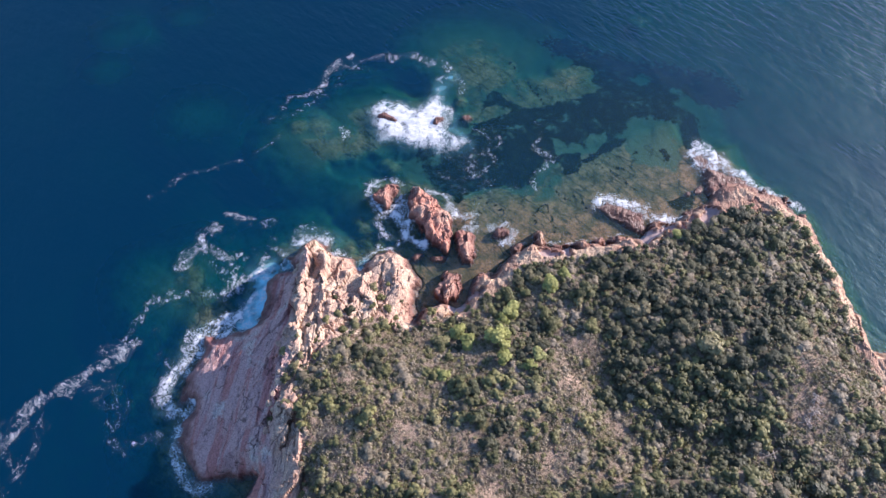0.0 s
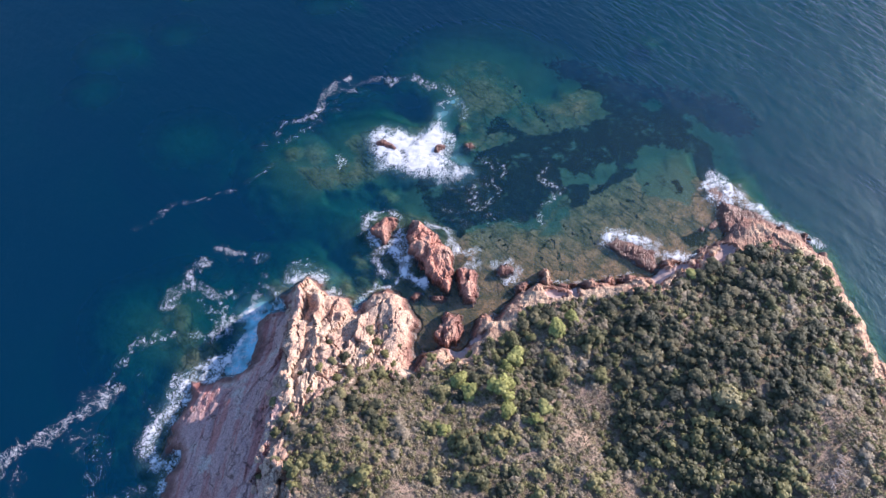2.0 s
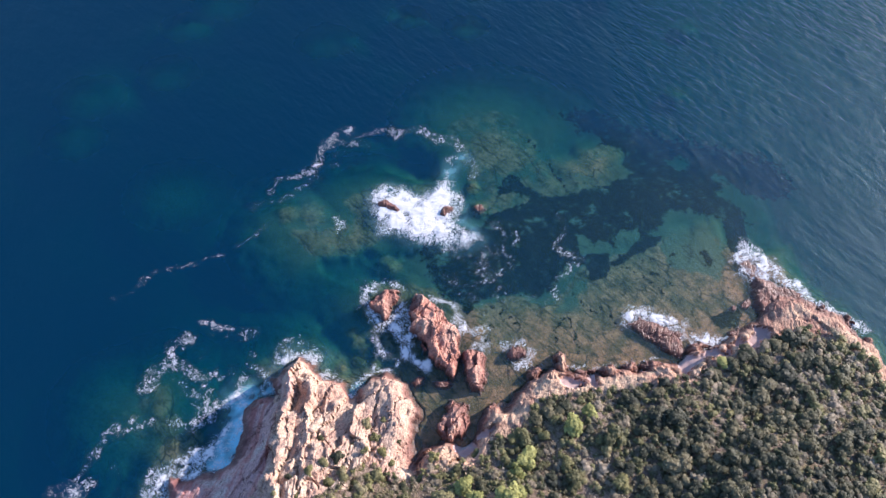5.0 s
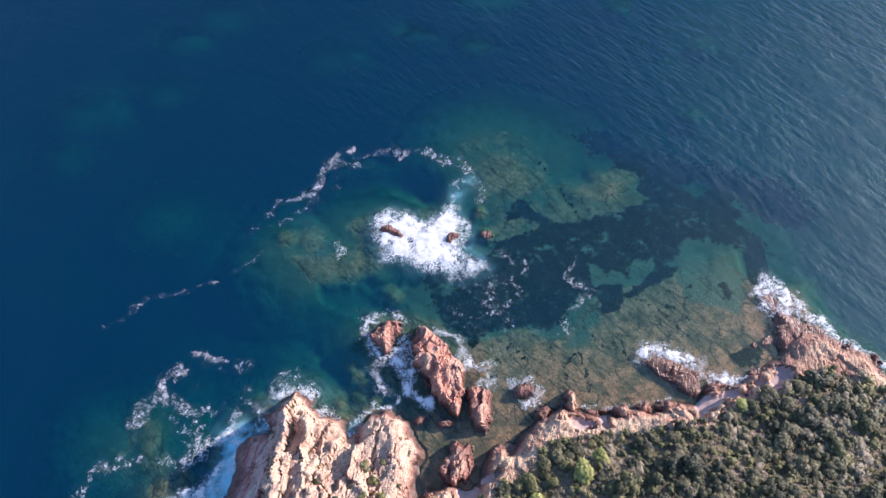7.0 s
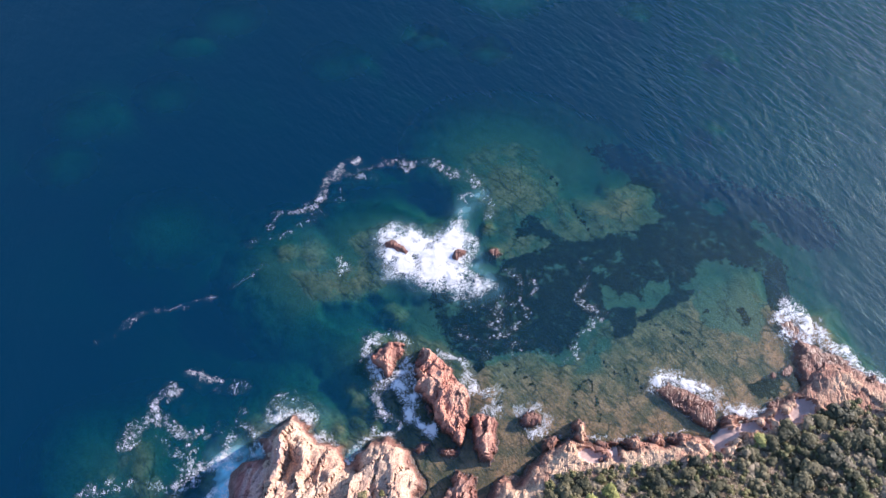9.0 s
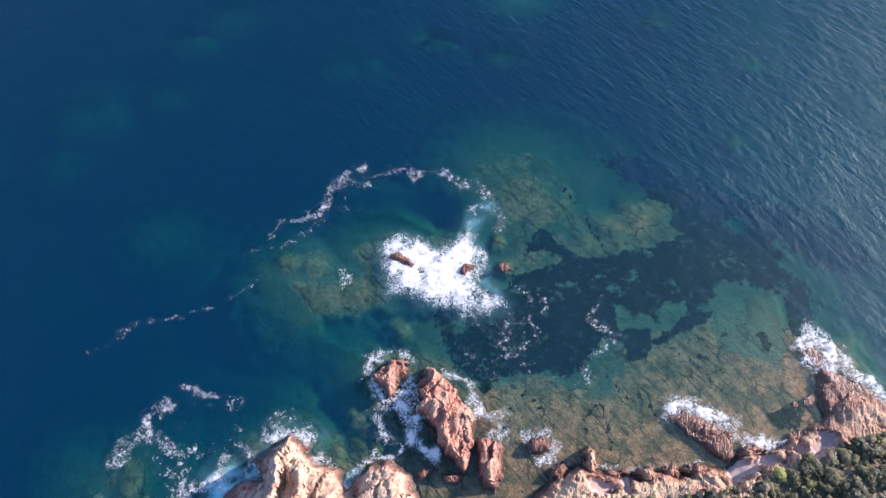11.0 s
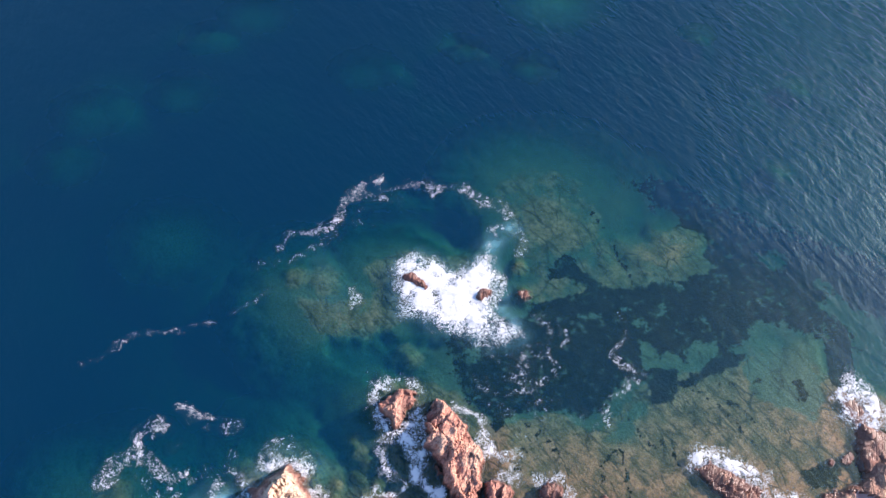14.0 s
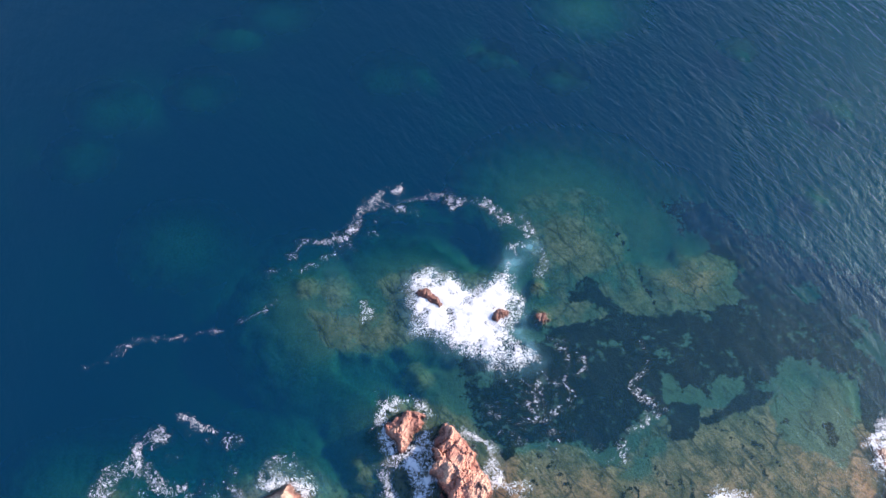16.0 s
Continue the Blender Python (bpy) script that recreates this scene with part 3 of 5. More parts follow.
def water_material():
    k = Nodes("clear sea water, blue where deep")
    depth, air = k.attr("depth"), k.attr("aeration")
    through_parts, back_parts = [], []
    for fade, scatter, bubble in zip(WATER_FADE, WATER_SCATTER, (0.30, 0.66, 0.74)):
        t = k.math("EXPONENT", k.math("MULTIPLY", depth, -fade))
        back = k.math("MULTIPLY", k.math("SUBTRACT", 1.0, k.math("POWER", t, 2.0)), scatter)
        through_parts.append(k.math("MULTIPLY", t, k.math("SUBTRACT", 1.0, air)))
        back_parts.append(k.math("ADD", k.math("MULTIPLY", back, k.math("SUBTRACT", 1.0, air)), k.math("MULTIPLY", air, bubble)))
    colours = []
    for triple in (through_parts, back_parts):
        c = k.n.new("ShaderNodeCombineColor")
        for socket, value in zip(c.inputs, triple):
            k.l.new(value, socket)
        colours.append(c.outputs[0])
    swell = k.noise(0.16, 3, 0.5, k.mapped(44, (1.0, 0.45, 1)))
    chop = k.noise(0.62, 5, 0.55, k.mapped(46, (1.0, 0.3, 1)), 0.5)
    cross = k.noise(0.95, 4, 0.55, k.mapped(18, (1.0, 0.3, 1)), 0.4)
    ripple = k.noise(2.2, 4, 0.6, k.mapped(30, (1.0, 0.75, 1)))
    gusts = k.step(k.noise(0.03, 3, 0.5, k.place()), 0.3, 0.65)
    waves = k.math("ADD", k.math("MULTIPLY", chop, 1.5), k.math("ADD", k.math("MULTIPLY", cross, 0.55), k.math("MULTIPLY", ripple, 0.36)))
    h = k.math("ADD", k.math("MULTIPLY", swell, 1.6), k.math("MULTIPLY", k.math("MULTIPLY", waves, k.attr("chop")), k.math("ADD", 0.65, k.math("MULTIPLY", gusts, 0.5))))
    normal = k.bump(h, 1.0, 0.22)
    body = k.n.new("ShaderNodeAddShader")
    k.l.new(k.add("ShaderNodeBsdfTransparent", Color=colours[0]).outputs[0], body.inputs[0])
    skin = k.add("ShaderNodeBsdfPrincipled", Roughness=0.46, IOR=1.33, Normal=normal)
    skin.inputs["Base Color"].default_value = (0, 0, 0, 1)
    skin.inputs["Specular IOR Level"].default_value = 0.45
    skin.inputs["Specular Tint"].default_value = (0.38, 0.93, 1.0, 1)
    lit = k.n.new("ShaderNodeAddShader")
    k.l.new(k.add("ShaderNodeBsdfDiffuse", Color=colours[1]).outputs[0], lit.inputs[0])
    k.l.new(skin.outputs[0], lit.inputs[1])
    k.l.new(lit.outputs[0], body.inputs[1])
    return k.finish(body.outputs[0])


def foam_material():
    """Thick foam where the cover is high; thinner cover breaks into lace, threads and specks."""
    k = Nodes("white sea foam")
    p = k.place()
    bent = k.add("ShaderNodeVectorMath", i0=p, i1=k.add("ShaderNodeVectorMath", i0=k.add("ShaderNodeTexNoise", Vector=p, Scale=0.9, Detail=4.0).outputs["Color"], i1=(1.3, 1.3, 0.0)).outputs[0])
    bent.operation = "ADD"
    bent.inputs[1].links[0].from_node.operation = "MULTIPLY"
    bent = bent.outputs[0]
    fine = k.noise(3.2, 6, 0.7, p, 0.6)
    wisp = k.noise(0.9, 6, 0.65, p, 1.2)
    c = k.math("ADD", k.attr("cover"), k.math("MULTIPLY", k.math("SUBTRACT", wisp, 0.5), k.math("MULTIPLY", k.step(k.attr("cover"), 0.0, 0.3), 1.0)))
    solid = k.step(k.math("ADD", c, k.math("MULTIPLY", k.math("SUBTRACT", fine, 0.5), 1.1)), 0.95, 1.35)
    away = k.math("ABSOLUTE", k.math("SUBTRACT", k.noise(1.15, 5, 0.6, p, 1.8), 0.5))
    lace = k.math("SUBTRACT", 1.0, k.math("DIVIDE", away, k.math("MAXIMUM", k.math("MULTIPLY", c, 0.042), 0.002)), True)
    lace = k.math("MULTIPLY", k.math("MULTIPLY", k.step(lace, 0.0, 0.5), 0.9), k.step(k.math("ADD", c, k.math("MULTIPLY", k.math("SUBTRACT", fine, 0.5), 1.2)), 0.28, 0.6))
    dots = k.add("ShaderNodeTexVoronoi", Scale=3.1, Vector=bent)
    reach = k.math("SUBTRACT", k.math("MULTIPLY", k.math("ADD", c, k.math("MULTIPLY", k.math("SUBTRACT", fine, 0.5), 1.0)), 0.52), 0.075)
    speck = k.step(k.math("SUBTRACT", reach, dots.outputs["Distance"]), 0.0, 0.07)
    alpha = k.math("MAXIMUM", solid, k.math("MAXIMUM", lace, k.math("MULTIPLY", speck, 0.9)))
    veil = k.math("MULTIPLY", k.step(c, 0.85, 1.4), 0.45)
    alpha = k.math("MULTIPLY", k.math("MAXIMUM", alpha, veil), 0.95)
    tone = k.mix(k.step(k.math("ADD", fine, k.math("MULTIPLY", wisp, 0.6)), 0.6, 0.95), (0.60, 0.60, 0.61), (0.80, 0.785, 0.77))
    tone = k.mix(k.step(c, 0.9, 1.5), tone, (0.77, 0.74, 0.705))
    body = k.surface(tone, 0.7, k.bump(k.math("ADD", fine, wisp), 0.4, 0.2), 0.3)
    mix = k.add("ShaderNodeMixShader", Fac=alpha)
    k.l.new(k.add("ShaderNodeBsdfTransparent").outputs[0], mix.inputs[1])
    k.l.new(body, mix.inputs[2])
    return k.finish(mix.outputs[0])


def leaf_material(name, tones, own_tint=False):
    """Leaves whose tone runs through four colours from plant to plant."""
    k = Nodes(name)
    tint = k.attr("tint") if own_tint else k.n.new("ShaderNodeObjectInfo").outputs["Random"]
    p = k.place()
    ramp = k.n.new("ShaderNodeValToRGB")
    k.l.new(k.math("ADD", k.math("MULTIPLY", tint, 0.8), k.math("MULTIPLY", k.math("SUBTRACT", k.noise(0.12, 3, 0.6, p), 0.4), 0.8)), ramp.inputs[0])
    while len(ramp.color_ramp.elements) < 4:
        ramp.color_ramp.elements.new(0.5)
    for e, at, tone in zip(ramp.color_ramp.elements, (0.08, 0.4, 0.68, 0.95), tones):
        e.position, e.color = at, (*tone, 1.0)
    col = ramp.outputs[0]
    col = k.mix(k.step(k.noise(2.6, 6, 0.75, p), 0.36, 0.62), k.mix(0.45, col, (0.02, 0.022, 0.01)), col)
    node = k.add("ShaderNodeBsdfPrincipled", Roughness=0.62)
    k.set(node, "Base Color", col)
    node.inputs["Specular IOR Level"].default_value = 0.3
    return k.finish(node.outputs[0])


def bark_material():
    k = Nodes("grey-brown bark")
    p = k.place()
    n = k.noise(9, 6, 0.7, p)
    return k.finish(k.surface(k.mix(n, (0.07, 0.05, 0.035), (0.2, 0.155, 0.115)), 0.9, k.bump(n, 0.7, 0.05)))


MAT_BEACH = beach_material()
MAT_SOIL, MAT_SEABED, MAT_WATER, MAT_FOAM, MAT_BARK = soil_material(), seabed_material(), water_material(), foam_material(), bark_material()
EVERGREEN = ((0.055, 0.054, 0.025), (0.138, 0.126, 0.045), (0.238, 0.208, 0.072), (0.300, 0.244, 0.124))
DARK_TONES = ((0.040, 0.043, 0.025), (0.075, 0.071, 0.033), (0.132, 0.114, 0.052), (0.205, 0.168, 0.085))
DRY = ((0.165, 0.130, 0.076), (0.255, 0.200, 0.120), (0.330, 0.255, 0.162), (0.375, 0.290, 0.190))
FRESH = ((0.24, 0.235, 0.060), (0.34, 0.325, 0.090), (0.40, 0.375, 0.110), (0.36, 0.33, 0.12))
MAT_SHRUB = leaf_material("dark evergreen shrub leaves", EVERGREEN)
MAT_DARK_SHRUB = leaf_material("darker green shrub leaves", DARK_TONES)
MAT_SCRUB = leaf_material("mixed evergreen scrub leaves", EVERGREEN, True)
MAT_DRY = leaf_material("grey-brown dry rockrose leaves", DRY, True)
MAT_PINE = leaf_material("fresh green pine needles", FRESH)
MAT_GRASS = leaf_material("straw-coloured dead grass", ((0.28, 0.215, 0.125), (0.38, 0.295, 0.185), (0.44, 0.345, 0.225), (0.32, 0.255, 0.155)), True)


# ---- sea floor, headland and water ----
def spread(fine_lo, fine_hi, step, outer):
    mid = np.arange(fine_lo, fine_hi + step / 2, step)
    lo = [fine_lo - o for o in outer[::-1]]
    return np.concatenate([lo, mid, [mid[-1] + o for o in outer]])


OUTER = [3, 8, 20, 50, 120, 300, 900, 2500]
X, Y = np.meshgrid(spread(-118, 112, 0.42, OUTER), spread(4, 182, 0.42, OUTER))
shore = coast_inside(X, Y)
depth = sea_depth(X, Y, shore)
wobx, woby = X + 0.8 * fbm(X / 2.6, Y / 2.6, 3, 90), Y + 0.8 * fbm(X / 2.6, Y / 2.6, 3, 91)


def within(pts, soft, level=0.5):
    return np.clip(level + inside_distance(wobx, woby, pts) / soft, 0, 1)


# seagrass: meadows, then the bare rock and sand that lie open in them, then dark patches, then weed in hollows and
# seams
meadow = np.maximum(within(MEADOW, 3.0), within(MEADOW_EAST, 9.0, 0.5))
meadow = np.maximum(meadow, (1.0 - 0.85 * smooth(116, 128, Y + 0.3 * X - 10)) * smooth(24, 32, X) * smooth(74, 62, X) * smooth(101, 106, Y))
meadow = np.maximum(meadow, 1.0 * smooth(51, 52.5, X) * smooth(57, 55, X) * smooth(87, 92, Y) * smooth(104, 97, Y))
for pts in (SLAB_EAST, SLAB_WEST, REEF_PLATE, REEF_LOBE, REEF_BIG, REEF_TONGUE, PALE_PATCH, SHELF_SAND, SAND_GAP, SHELF):
    meadow = np.minimum(meadow, 1 - within(pts, 1.5))
for cx, cy in PALE_SPOTS:
    meadow = meadow - 0.55 * np.exp(-(((wobx - cx) / 1.5) ** 2 + (woby - cy) ** 2) / 1.1)
for cx, cy, r in ((45.4, 111.3, 3.0), (53.1, 107.4, 2.0), (55.0, 104.3, 1.8), (28.3, 117.4, 1.8), (47.2, 129.2, 4), (-3, 87.5, 2.4)):
    meadow = meadow - 0.7 * np.exp(-((wobx - cx) ** 2 + (woby - cy) ** 2) / (r * r))
for pts in DARK_PATCHES + [POCKET]:
    meadow = np.maximum(meadow, within(pts, 1.6, 0.62 if len(pts) > 6 and pts is not DARK_PATCHES[3] else 0.40))
for k, (cx, cy) in enumerate(WEED_SPOTS):
    meadow = np.maximum(meadow, 0.5 * np.exp(-(((wobx - cx) / 1.25) ** 2 + (woby - cy) ** 2) / (0.5 + 0.35 * (k % 3))))
for pts in SEAMS:
    meadow = np.maximum(meadow, 0.68 * np.exp(-(line_distance(wobx, woby, pts) / 0.36) ** 2))
rocky = np.zeros(X.shape)
for pts, level in ((SHELF, 0.85), (SLAB_EAST, 0.62), (SLAB_WEST, 0.66), (REEF_PLATE, 0.66), (REEF_BIG, 0.52), (REEF_BROW, 0.75), (REEF_TONGUE, 0.5), (SHOAL_WEST, 0.62), (SHOAL_MID, 0.7), (SHOAL_SW, 0.4), (SW_RIDGE, 0.8),
                   (SW_LEDGE, 1.0), (ISLET_BANK, 0.75), (AWASH_ROCK, 1.0)):
    rocky = np.maximum(rocky, level * np.clip(0.5 + (inside_distance(wobx, woby, pts) + 1.0) / 2.0, 0, 1))
rocky = np.maximum(rocky, smooth(-9, -2, shore) * 0.9)
for cx, cy, r, top in MOUNDS:
    rocky = np.maximum(rocky, 0.9 * np.exp(-((wobx - cx) ** 2 + (woby - cy) ** 2) / (r * r)))
for pts in (SAND_GAP, SHELF_SAND):
    rocky = np.minimum(rocky, np.clip(0.55 - inside_distance(wobx, woby, pts) / 4, 0, 1))
sandy = (0.5 + 0.5 * smooth(20, 60, X)) * smooth(5, 8, depth)
for pts, level in ((SAND_GAP, 0.3), (SHELF_SAND, 0.45), (PALE_PATCH, 0.5), (SLAB_EAST, 0.7), (SLAB_WEST, 0.5), (SHOAL_WEST, 1.0), (EAST_FLAT, 0.5)):
    sandy = np.maximum(sandy, level * smooth(-1.2, 1, inside_distance(wobx, woby, pts)))
for cx, cy, r in FAR_SHOALS:
    sandy = np.maximum(sandy, 1.0 * np.exp(-((X - cx) / (1.3 * r)) ** 2 - ((Y - cy) / r) ** 2))
bed_z = np.where(shore > -0.6, -1.3, -0.35 - 0.25 * depth)
put("seabed", sheet_mesh("seabed", X, Y, bed_z, None, {"rocky": rocky, "meadow": meadow, "sandy": sandy}), MAT_SEABED,
    "pale sand and brown algae-grown rock with dark seagrass", "sea floor", kind="structure")

# foam lines and wash: where bubbles whiten the water
WASH_WEST = [(-24.0, 65.9), (-30.0, 67.0), (-32.2, 61.8), (-36.4, 57.4), (-38.4, 52.4), (-40.4, 47.6), (-45.3, 46.0), (-48.6, 44.6), (-49.6, 40.0), (-51.6, 35.6), (-51.1, 31.3),
             (-48.2, 29.2), (-49.0, 24.1), (-47.6, 19.8), (-43.4, 17.0), (-39.6, 17.2)]
MILKY = [(-40.4, 47.0), (-39.6, 51.0), (-38.4, 54.1), (-37.6, 55.6), (-37.9, 57.4), (-38.9, 58.2), (-37.7, 59.7), (-35.4, 60.0), (-33.6, 59.3), (-34.6, 57.4), (-34.8, 55.0), (-35.8, 52.0), (-36.2, 48.4), (-36.6, 45.8)]
SPLASH_MID = [(-18.2, 100.2), (-17.6, 101.9), (-15.4, 103.2), (-12.9, 103.5), (-10.7, 102.7), (-9.5, 101.4), (-7.1, 101.7), (-4.8, 103.6), (-3.4, 105.2), (-2.3, 104.8), (-1.5, 102.7), (-0.1, 101.3), (0.7, 98.6), (0.2, 96.7), (-1.2, 95.6), (-0.2, 93.5), (2.3, 93.2), (4.6, 91.2), (1.7, 89.0), (-2.3, 88.6), (-6.4, 89.8), (-9.3, 90.4), (-12.3, 91.9), (-15.2, 91.6), (-16.0, 92.2), (-15.9, 94.0), (-15.2, 94.8), (-16.5, 94.9), (-17.3, 97.4)]
air = 0.95 * smooth(-1.6, 0.8, inside_distance(wobx, woby, MILKY))
air = np.maximum(air, 0.16 * smooth(-4.0, 1.0, inside_distance(wobx, woby, MILKY)))
air = np.maximum(air, 0.03 * np.exp(-(line_distance(wobx, woby, [(-30.4, 99.5), (-29.4, 96.3), (-27.3, 93.8)]) / 2.6) ** 2))
air = np.maximum(air, 0.22 * np.exp(-(line_distance(wobx, woby, [(-3.0, 104.6), (-1.8, 108.0), (0.4, 110.4)]) / 1.6) ** 2))
air = np.maximum(air, 0.25 * np.exp(-(line_distance(wobx, woby, [(0.8, 95.2), (3.0, 92.4)]) / 1.2) ** 2))
air = np.maximum(air, 0.5 * np.exp(-(line_distance(wobx, woby, [(-32.6, 60.6), (-31.6, 59.8)]) / 0.9) ** 2))
air = np.maximum(air, 0.5 * np.exp(-(line_distance(wobx, woby, [(-18.0, 60.0), (-17.0, 61.4)]) / 0.8) ** 2))
air = np.maximum(air, 0.10 * np.exp(-(line_distance(wobx, woby, WASH_WEST) / 2.0) ** 2))
air = np.maximum(air, 0.15 * smooth(-2.6, 2.0, inside_distance(wobx, woby, SPLASH_MID)))
air = air * np.clip(0.75 + 1.0 * fbm(X / 2, Y / 2, 3, 95), 0, 1.3)
water_depth = np.where(shore > 0, 0.3, np.minimum(depth, 0.3 + 1.1 * np.maximum(-shore, 0) + 0.2))
water_depth = np.where(shore > -0.6, water_depth, depth)
# wind waves are lower in the lee of the reef and west of it
open_sea = 0.45 + 0.75 * smooth(-50, 20, X) * smooth(104, 122, Y + 0.25 * np.maximum(X - 50, 0))
put("water", sheet_mesh("water", X, Y, np.zeros(X.shape), None, {"depth": water_depth, "aeration": np.clip(air, 0, 0.9), "chop": open_sea}), MAT_WATER,
    "clear blue sea water with small wind waves", "sea water", kind="structure")

SOUTH = -15.0
BARE = [(23.7, 40.6, 4.0), (61.8, 36.4, 3.0), (60.8, 30.3, 4.6), (59.3, 26.5, 3.8), (-7.2, 23.6, 4.0), (6.5, 14.6, 4.0), (16.7, 19.0, 4.5), (50.1, 20.4, 2.0), (21, 33, 3), (3, 22, 3), (-18, 33, 2.5), (28, 25, 2.5),
        (-13, 17, 3), (-20, 24, 2.5)]
X, Y = np.meshgrid(np.arange(-54, 92, 0.26), np.arange(SOUTH, 90, 0.26))
shore = coast_inside(X, Y)
scrub_in = inside_distance(X, Y, SCRUB_EDGE) + 1.6 * fbm(X / 4, Y / 4, 3, 33)
Z = land_height(X, Y, shore, scrub_in)
LAND = (X, Y, Z)
cell = lambda a: 0.25 * (a[:-1, :-1] + a[1:, :-1] + a[:-1, 1:] + a[1:, 1:])
bare_soil = np.zeros(X.shape)
for cx, cy, r in BARE:
    bare_soil = np.maximum(bare_soil, np.exp(-((X - cx) ** 2 + (Y - cy) ** 2) / (0.6 * r * r)))
# redder rock, plus the west face's shade put into the colour
red_shaded_face = smooth(3.5, -3.0, inside_distance(X, Y, SHADED_FACE_EDGE)) * smooth(66, 58, Y)
over = (cell(Z) > -1.8) & (cell(shore) > -2.5)
green = cell(scrub_in) > 0.3
west_part = cell(X) < -6.4
put("cliff_west", sheet_mesh("cliff", X, Y, Z, over & ~green & west_part, {"red": red_shaded_face}, False), MAT_CLIFF, "steep salmon-pink jointed rock cliff above the sea", "cliff", kind="structure")
sand_part = (cell(beach_in(X, Y)) > 0.6) & ~green & (cell(Z) < 1.4)
put("beach", sheet_mesh("beach", X, Y, Z, over & sand_part), MAT_BEACH, "small cove beach of pinkish sand and shingle", "beach", kind="structure")
put("shore_rock", sheet_mesh("shore", X, Y, Z, over & ~green & ~west_part & ~sand_part, None, False), MAT_SHORE, "low pinkish rock shore along the headland", "rock shore", kind="structure")
put("ground", sheet_mesh("ground", X, Y, Z, over & green, {"bare": bare_soil}), MAT_SOIL, "dry reddish soil under evergreen scrub", "ground", kind="structure")
# the headland behind the camera's start
XB, YB = np.meshgrid(np.arange(-130, 180, 5.0), np.append(np.arange(-300, SOUTH, 5.0), SOUTH + 0.2))
sb = inside_distance(XB, YB, COAST)
put("ground_south", sheet_mesh("ground_south", XB, YB, np.where(sb > 0, plateau(XB, YB) * np.clip(sb / 5, 0, 1), -1.5) - 0.25, cell(sb) > -5), MAT_SOIL,
    "dry reddish soil of the headland", "ground", kind="structure")


def ground_z(x, y):
    i = np.clip(np.round((np.asarray(y) - SOUTH) / 0.26).astype(int), 0, Z.shape[0] - 1)
    j = np.clip(np.round((np.asarray(x) + 54) / 0.26).astype(int), 0, Z.shape[1] - 1)
    return LAND[2][i, j]


# ---- rocks in the sea ----
def sea_rock(name, pts, top, material, label, group="", seed=0, res=0.2, power=0.32):
    xs, ys = [p[0] for p in pts], [p[1] for p in pts]
    cx, cy = sum(xs) / len(xs), sum(ys) / len(ys)
    gx, gy = np.meshgrid(np.arange(min(xs) - 2, max(xs) + 2, res), np.arange(min(ys) - 2, max(ys) + 2, res))
    d = inside_distance(gx, gy, pts) + 0.8 * fbm(gx / 1.8, gy / 1.8, 4, seed, 0.6)
    reach = max(0.6, float(d.max()))
    ox, oy = gx + seed * 7.3, gy - seed * 3.1
    crag = 0.35 * ridged(ox / 4.2, oy / 6.5, 3, seed + 2) + 0.55 * rock_relief(ox * 1.3, oy * 1.3)
    z = top * np.clip(d / reach, 0, 1) ** power * (0.72 + 0.2 * fbm(ox / 2.5, oy / 2.5, 2, seed)) + np.minimum(1.0, 0.12 + 0.36 * top) * crag * smooth(-0.3, 1.2, d)
    z = np.where(d < 0, np.maximum(1.6 * d, -2.2), np.maximum(z, 0.05))
    me = sheet_mesh(name, gx - cx, gy - cy, z, (0.25 * (d[:-1, :-1] + d[1:, :-1] + d[:-1, 1:] + d[1:, 1:])) > -1.4, None, False)
    return put(name, me, material, label, "sea rock", group, m=pose(cx, cy, 0))


def round_outline(cx, cy, rx, ry, turn, seed):
    rng = random.Random(seed)
    out = []
    for k in range(9):
        a = 2 * math.pi * k / 9
        r = rng.uniform(0.78, 1.2)
        u, v = rx * r * math.cos(a), ry * r * math.sin(a)
        out.append((cx + u * math.cos(turn) - v * math.sin(turn), cy + u * math.sin(turn) + v * math.cos(turn)))
    return out


sea_rock("sea_rock", [(-16.3, 77.4), (-15.6, 78.6), (-14.0, 79.2), (-12.5, 80.2), (-11.4, 80.0), (-11.0, 78.4), (-11.8, 76.7), (-12.5, 75.5), (-12.6, 73.9), (-13.4, 73.8), (-14.8, 75.3), (-16.0, 76.5)], 1.9, MAT_ISLET,
         "small red rock islet ringed by white foam", "red islets", 1)
sea_rock("sea_rock", [(-8.4, 77.8), (-8.9, 76.5), (-9.0, 74.9), (-8.2, 73.4), (-8.4, 71.8), (-7.0, 70.4), (-5.6, 68.8), (-4.8, 66.5), (-3.5, 65.4), (-2.1, 64.0), (-0.7, 63.4), (0.3, 65.8), (0.2, 67.5), (0.5, 70.6), (-0.2, 72.3), (-1.8, 73.7), (-3.2, 75.8), (-4.0, 76.8), (-5.7, 78.2), (-6.7, 79.0), (-7.9, 78.8)], 2.6, MAT_ISLET,
         "large red jointed rock islet with foam along one side", "red islets", 2, power=0.2)
sea_rock("sea_rock", [(0.9, 67.6), (2.7, 68.6), (4.9, 66.9), (5.0, 63.3), (4.2, 60.4), (2.6, 60.9), (1.1, 64.4)], 1.8, MAT_ISLET,
         "long narrow red rock beside the large islet", "red islets", 3)
sea_rock("sea_rock", [(-2.2, 56.4), (-0.8, 59.1), (1.7, 58.0), (2.4, 55.1), (0.8, 52.6), (-2.1, 52.1), (-3.1, 54.0)], 2.0, MAT_ISLET,
         "knobbly red rock at the mouth of the small cove", "red islets", 4)
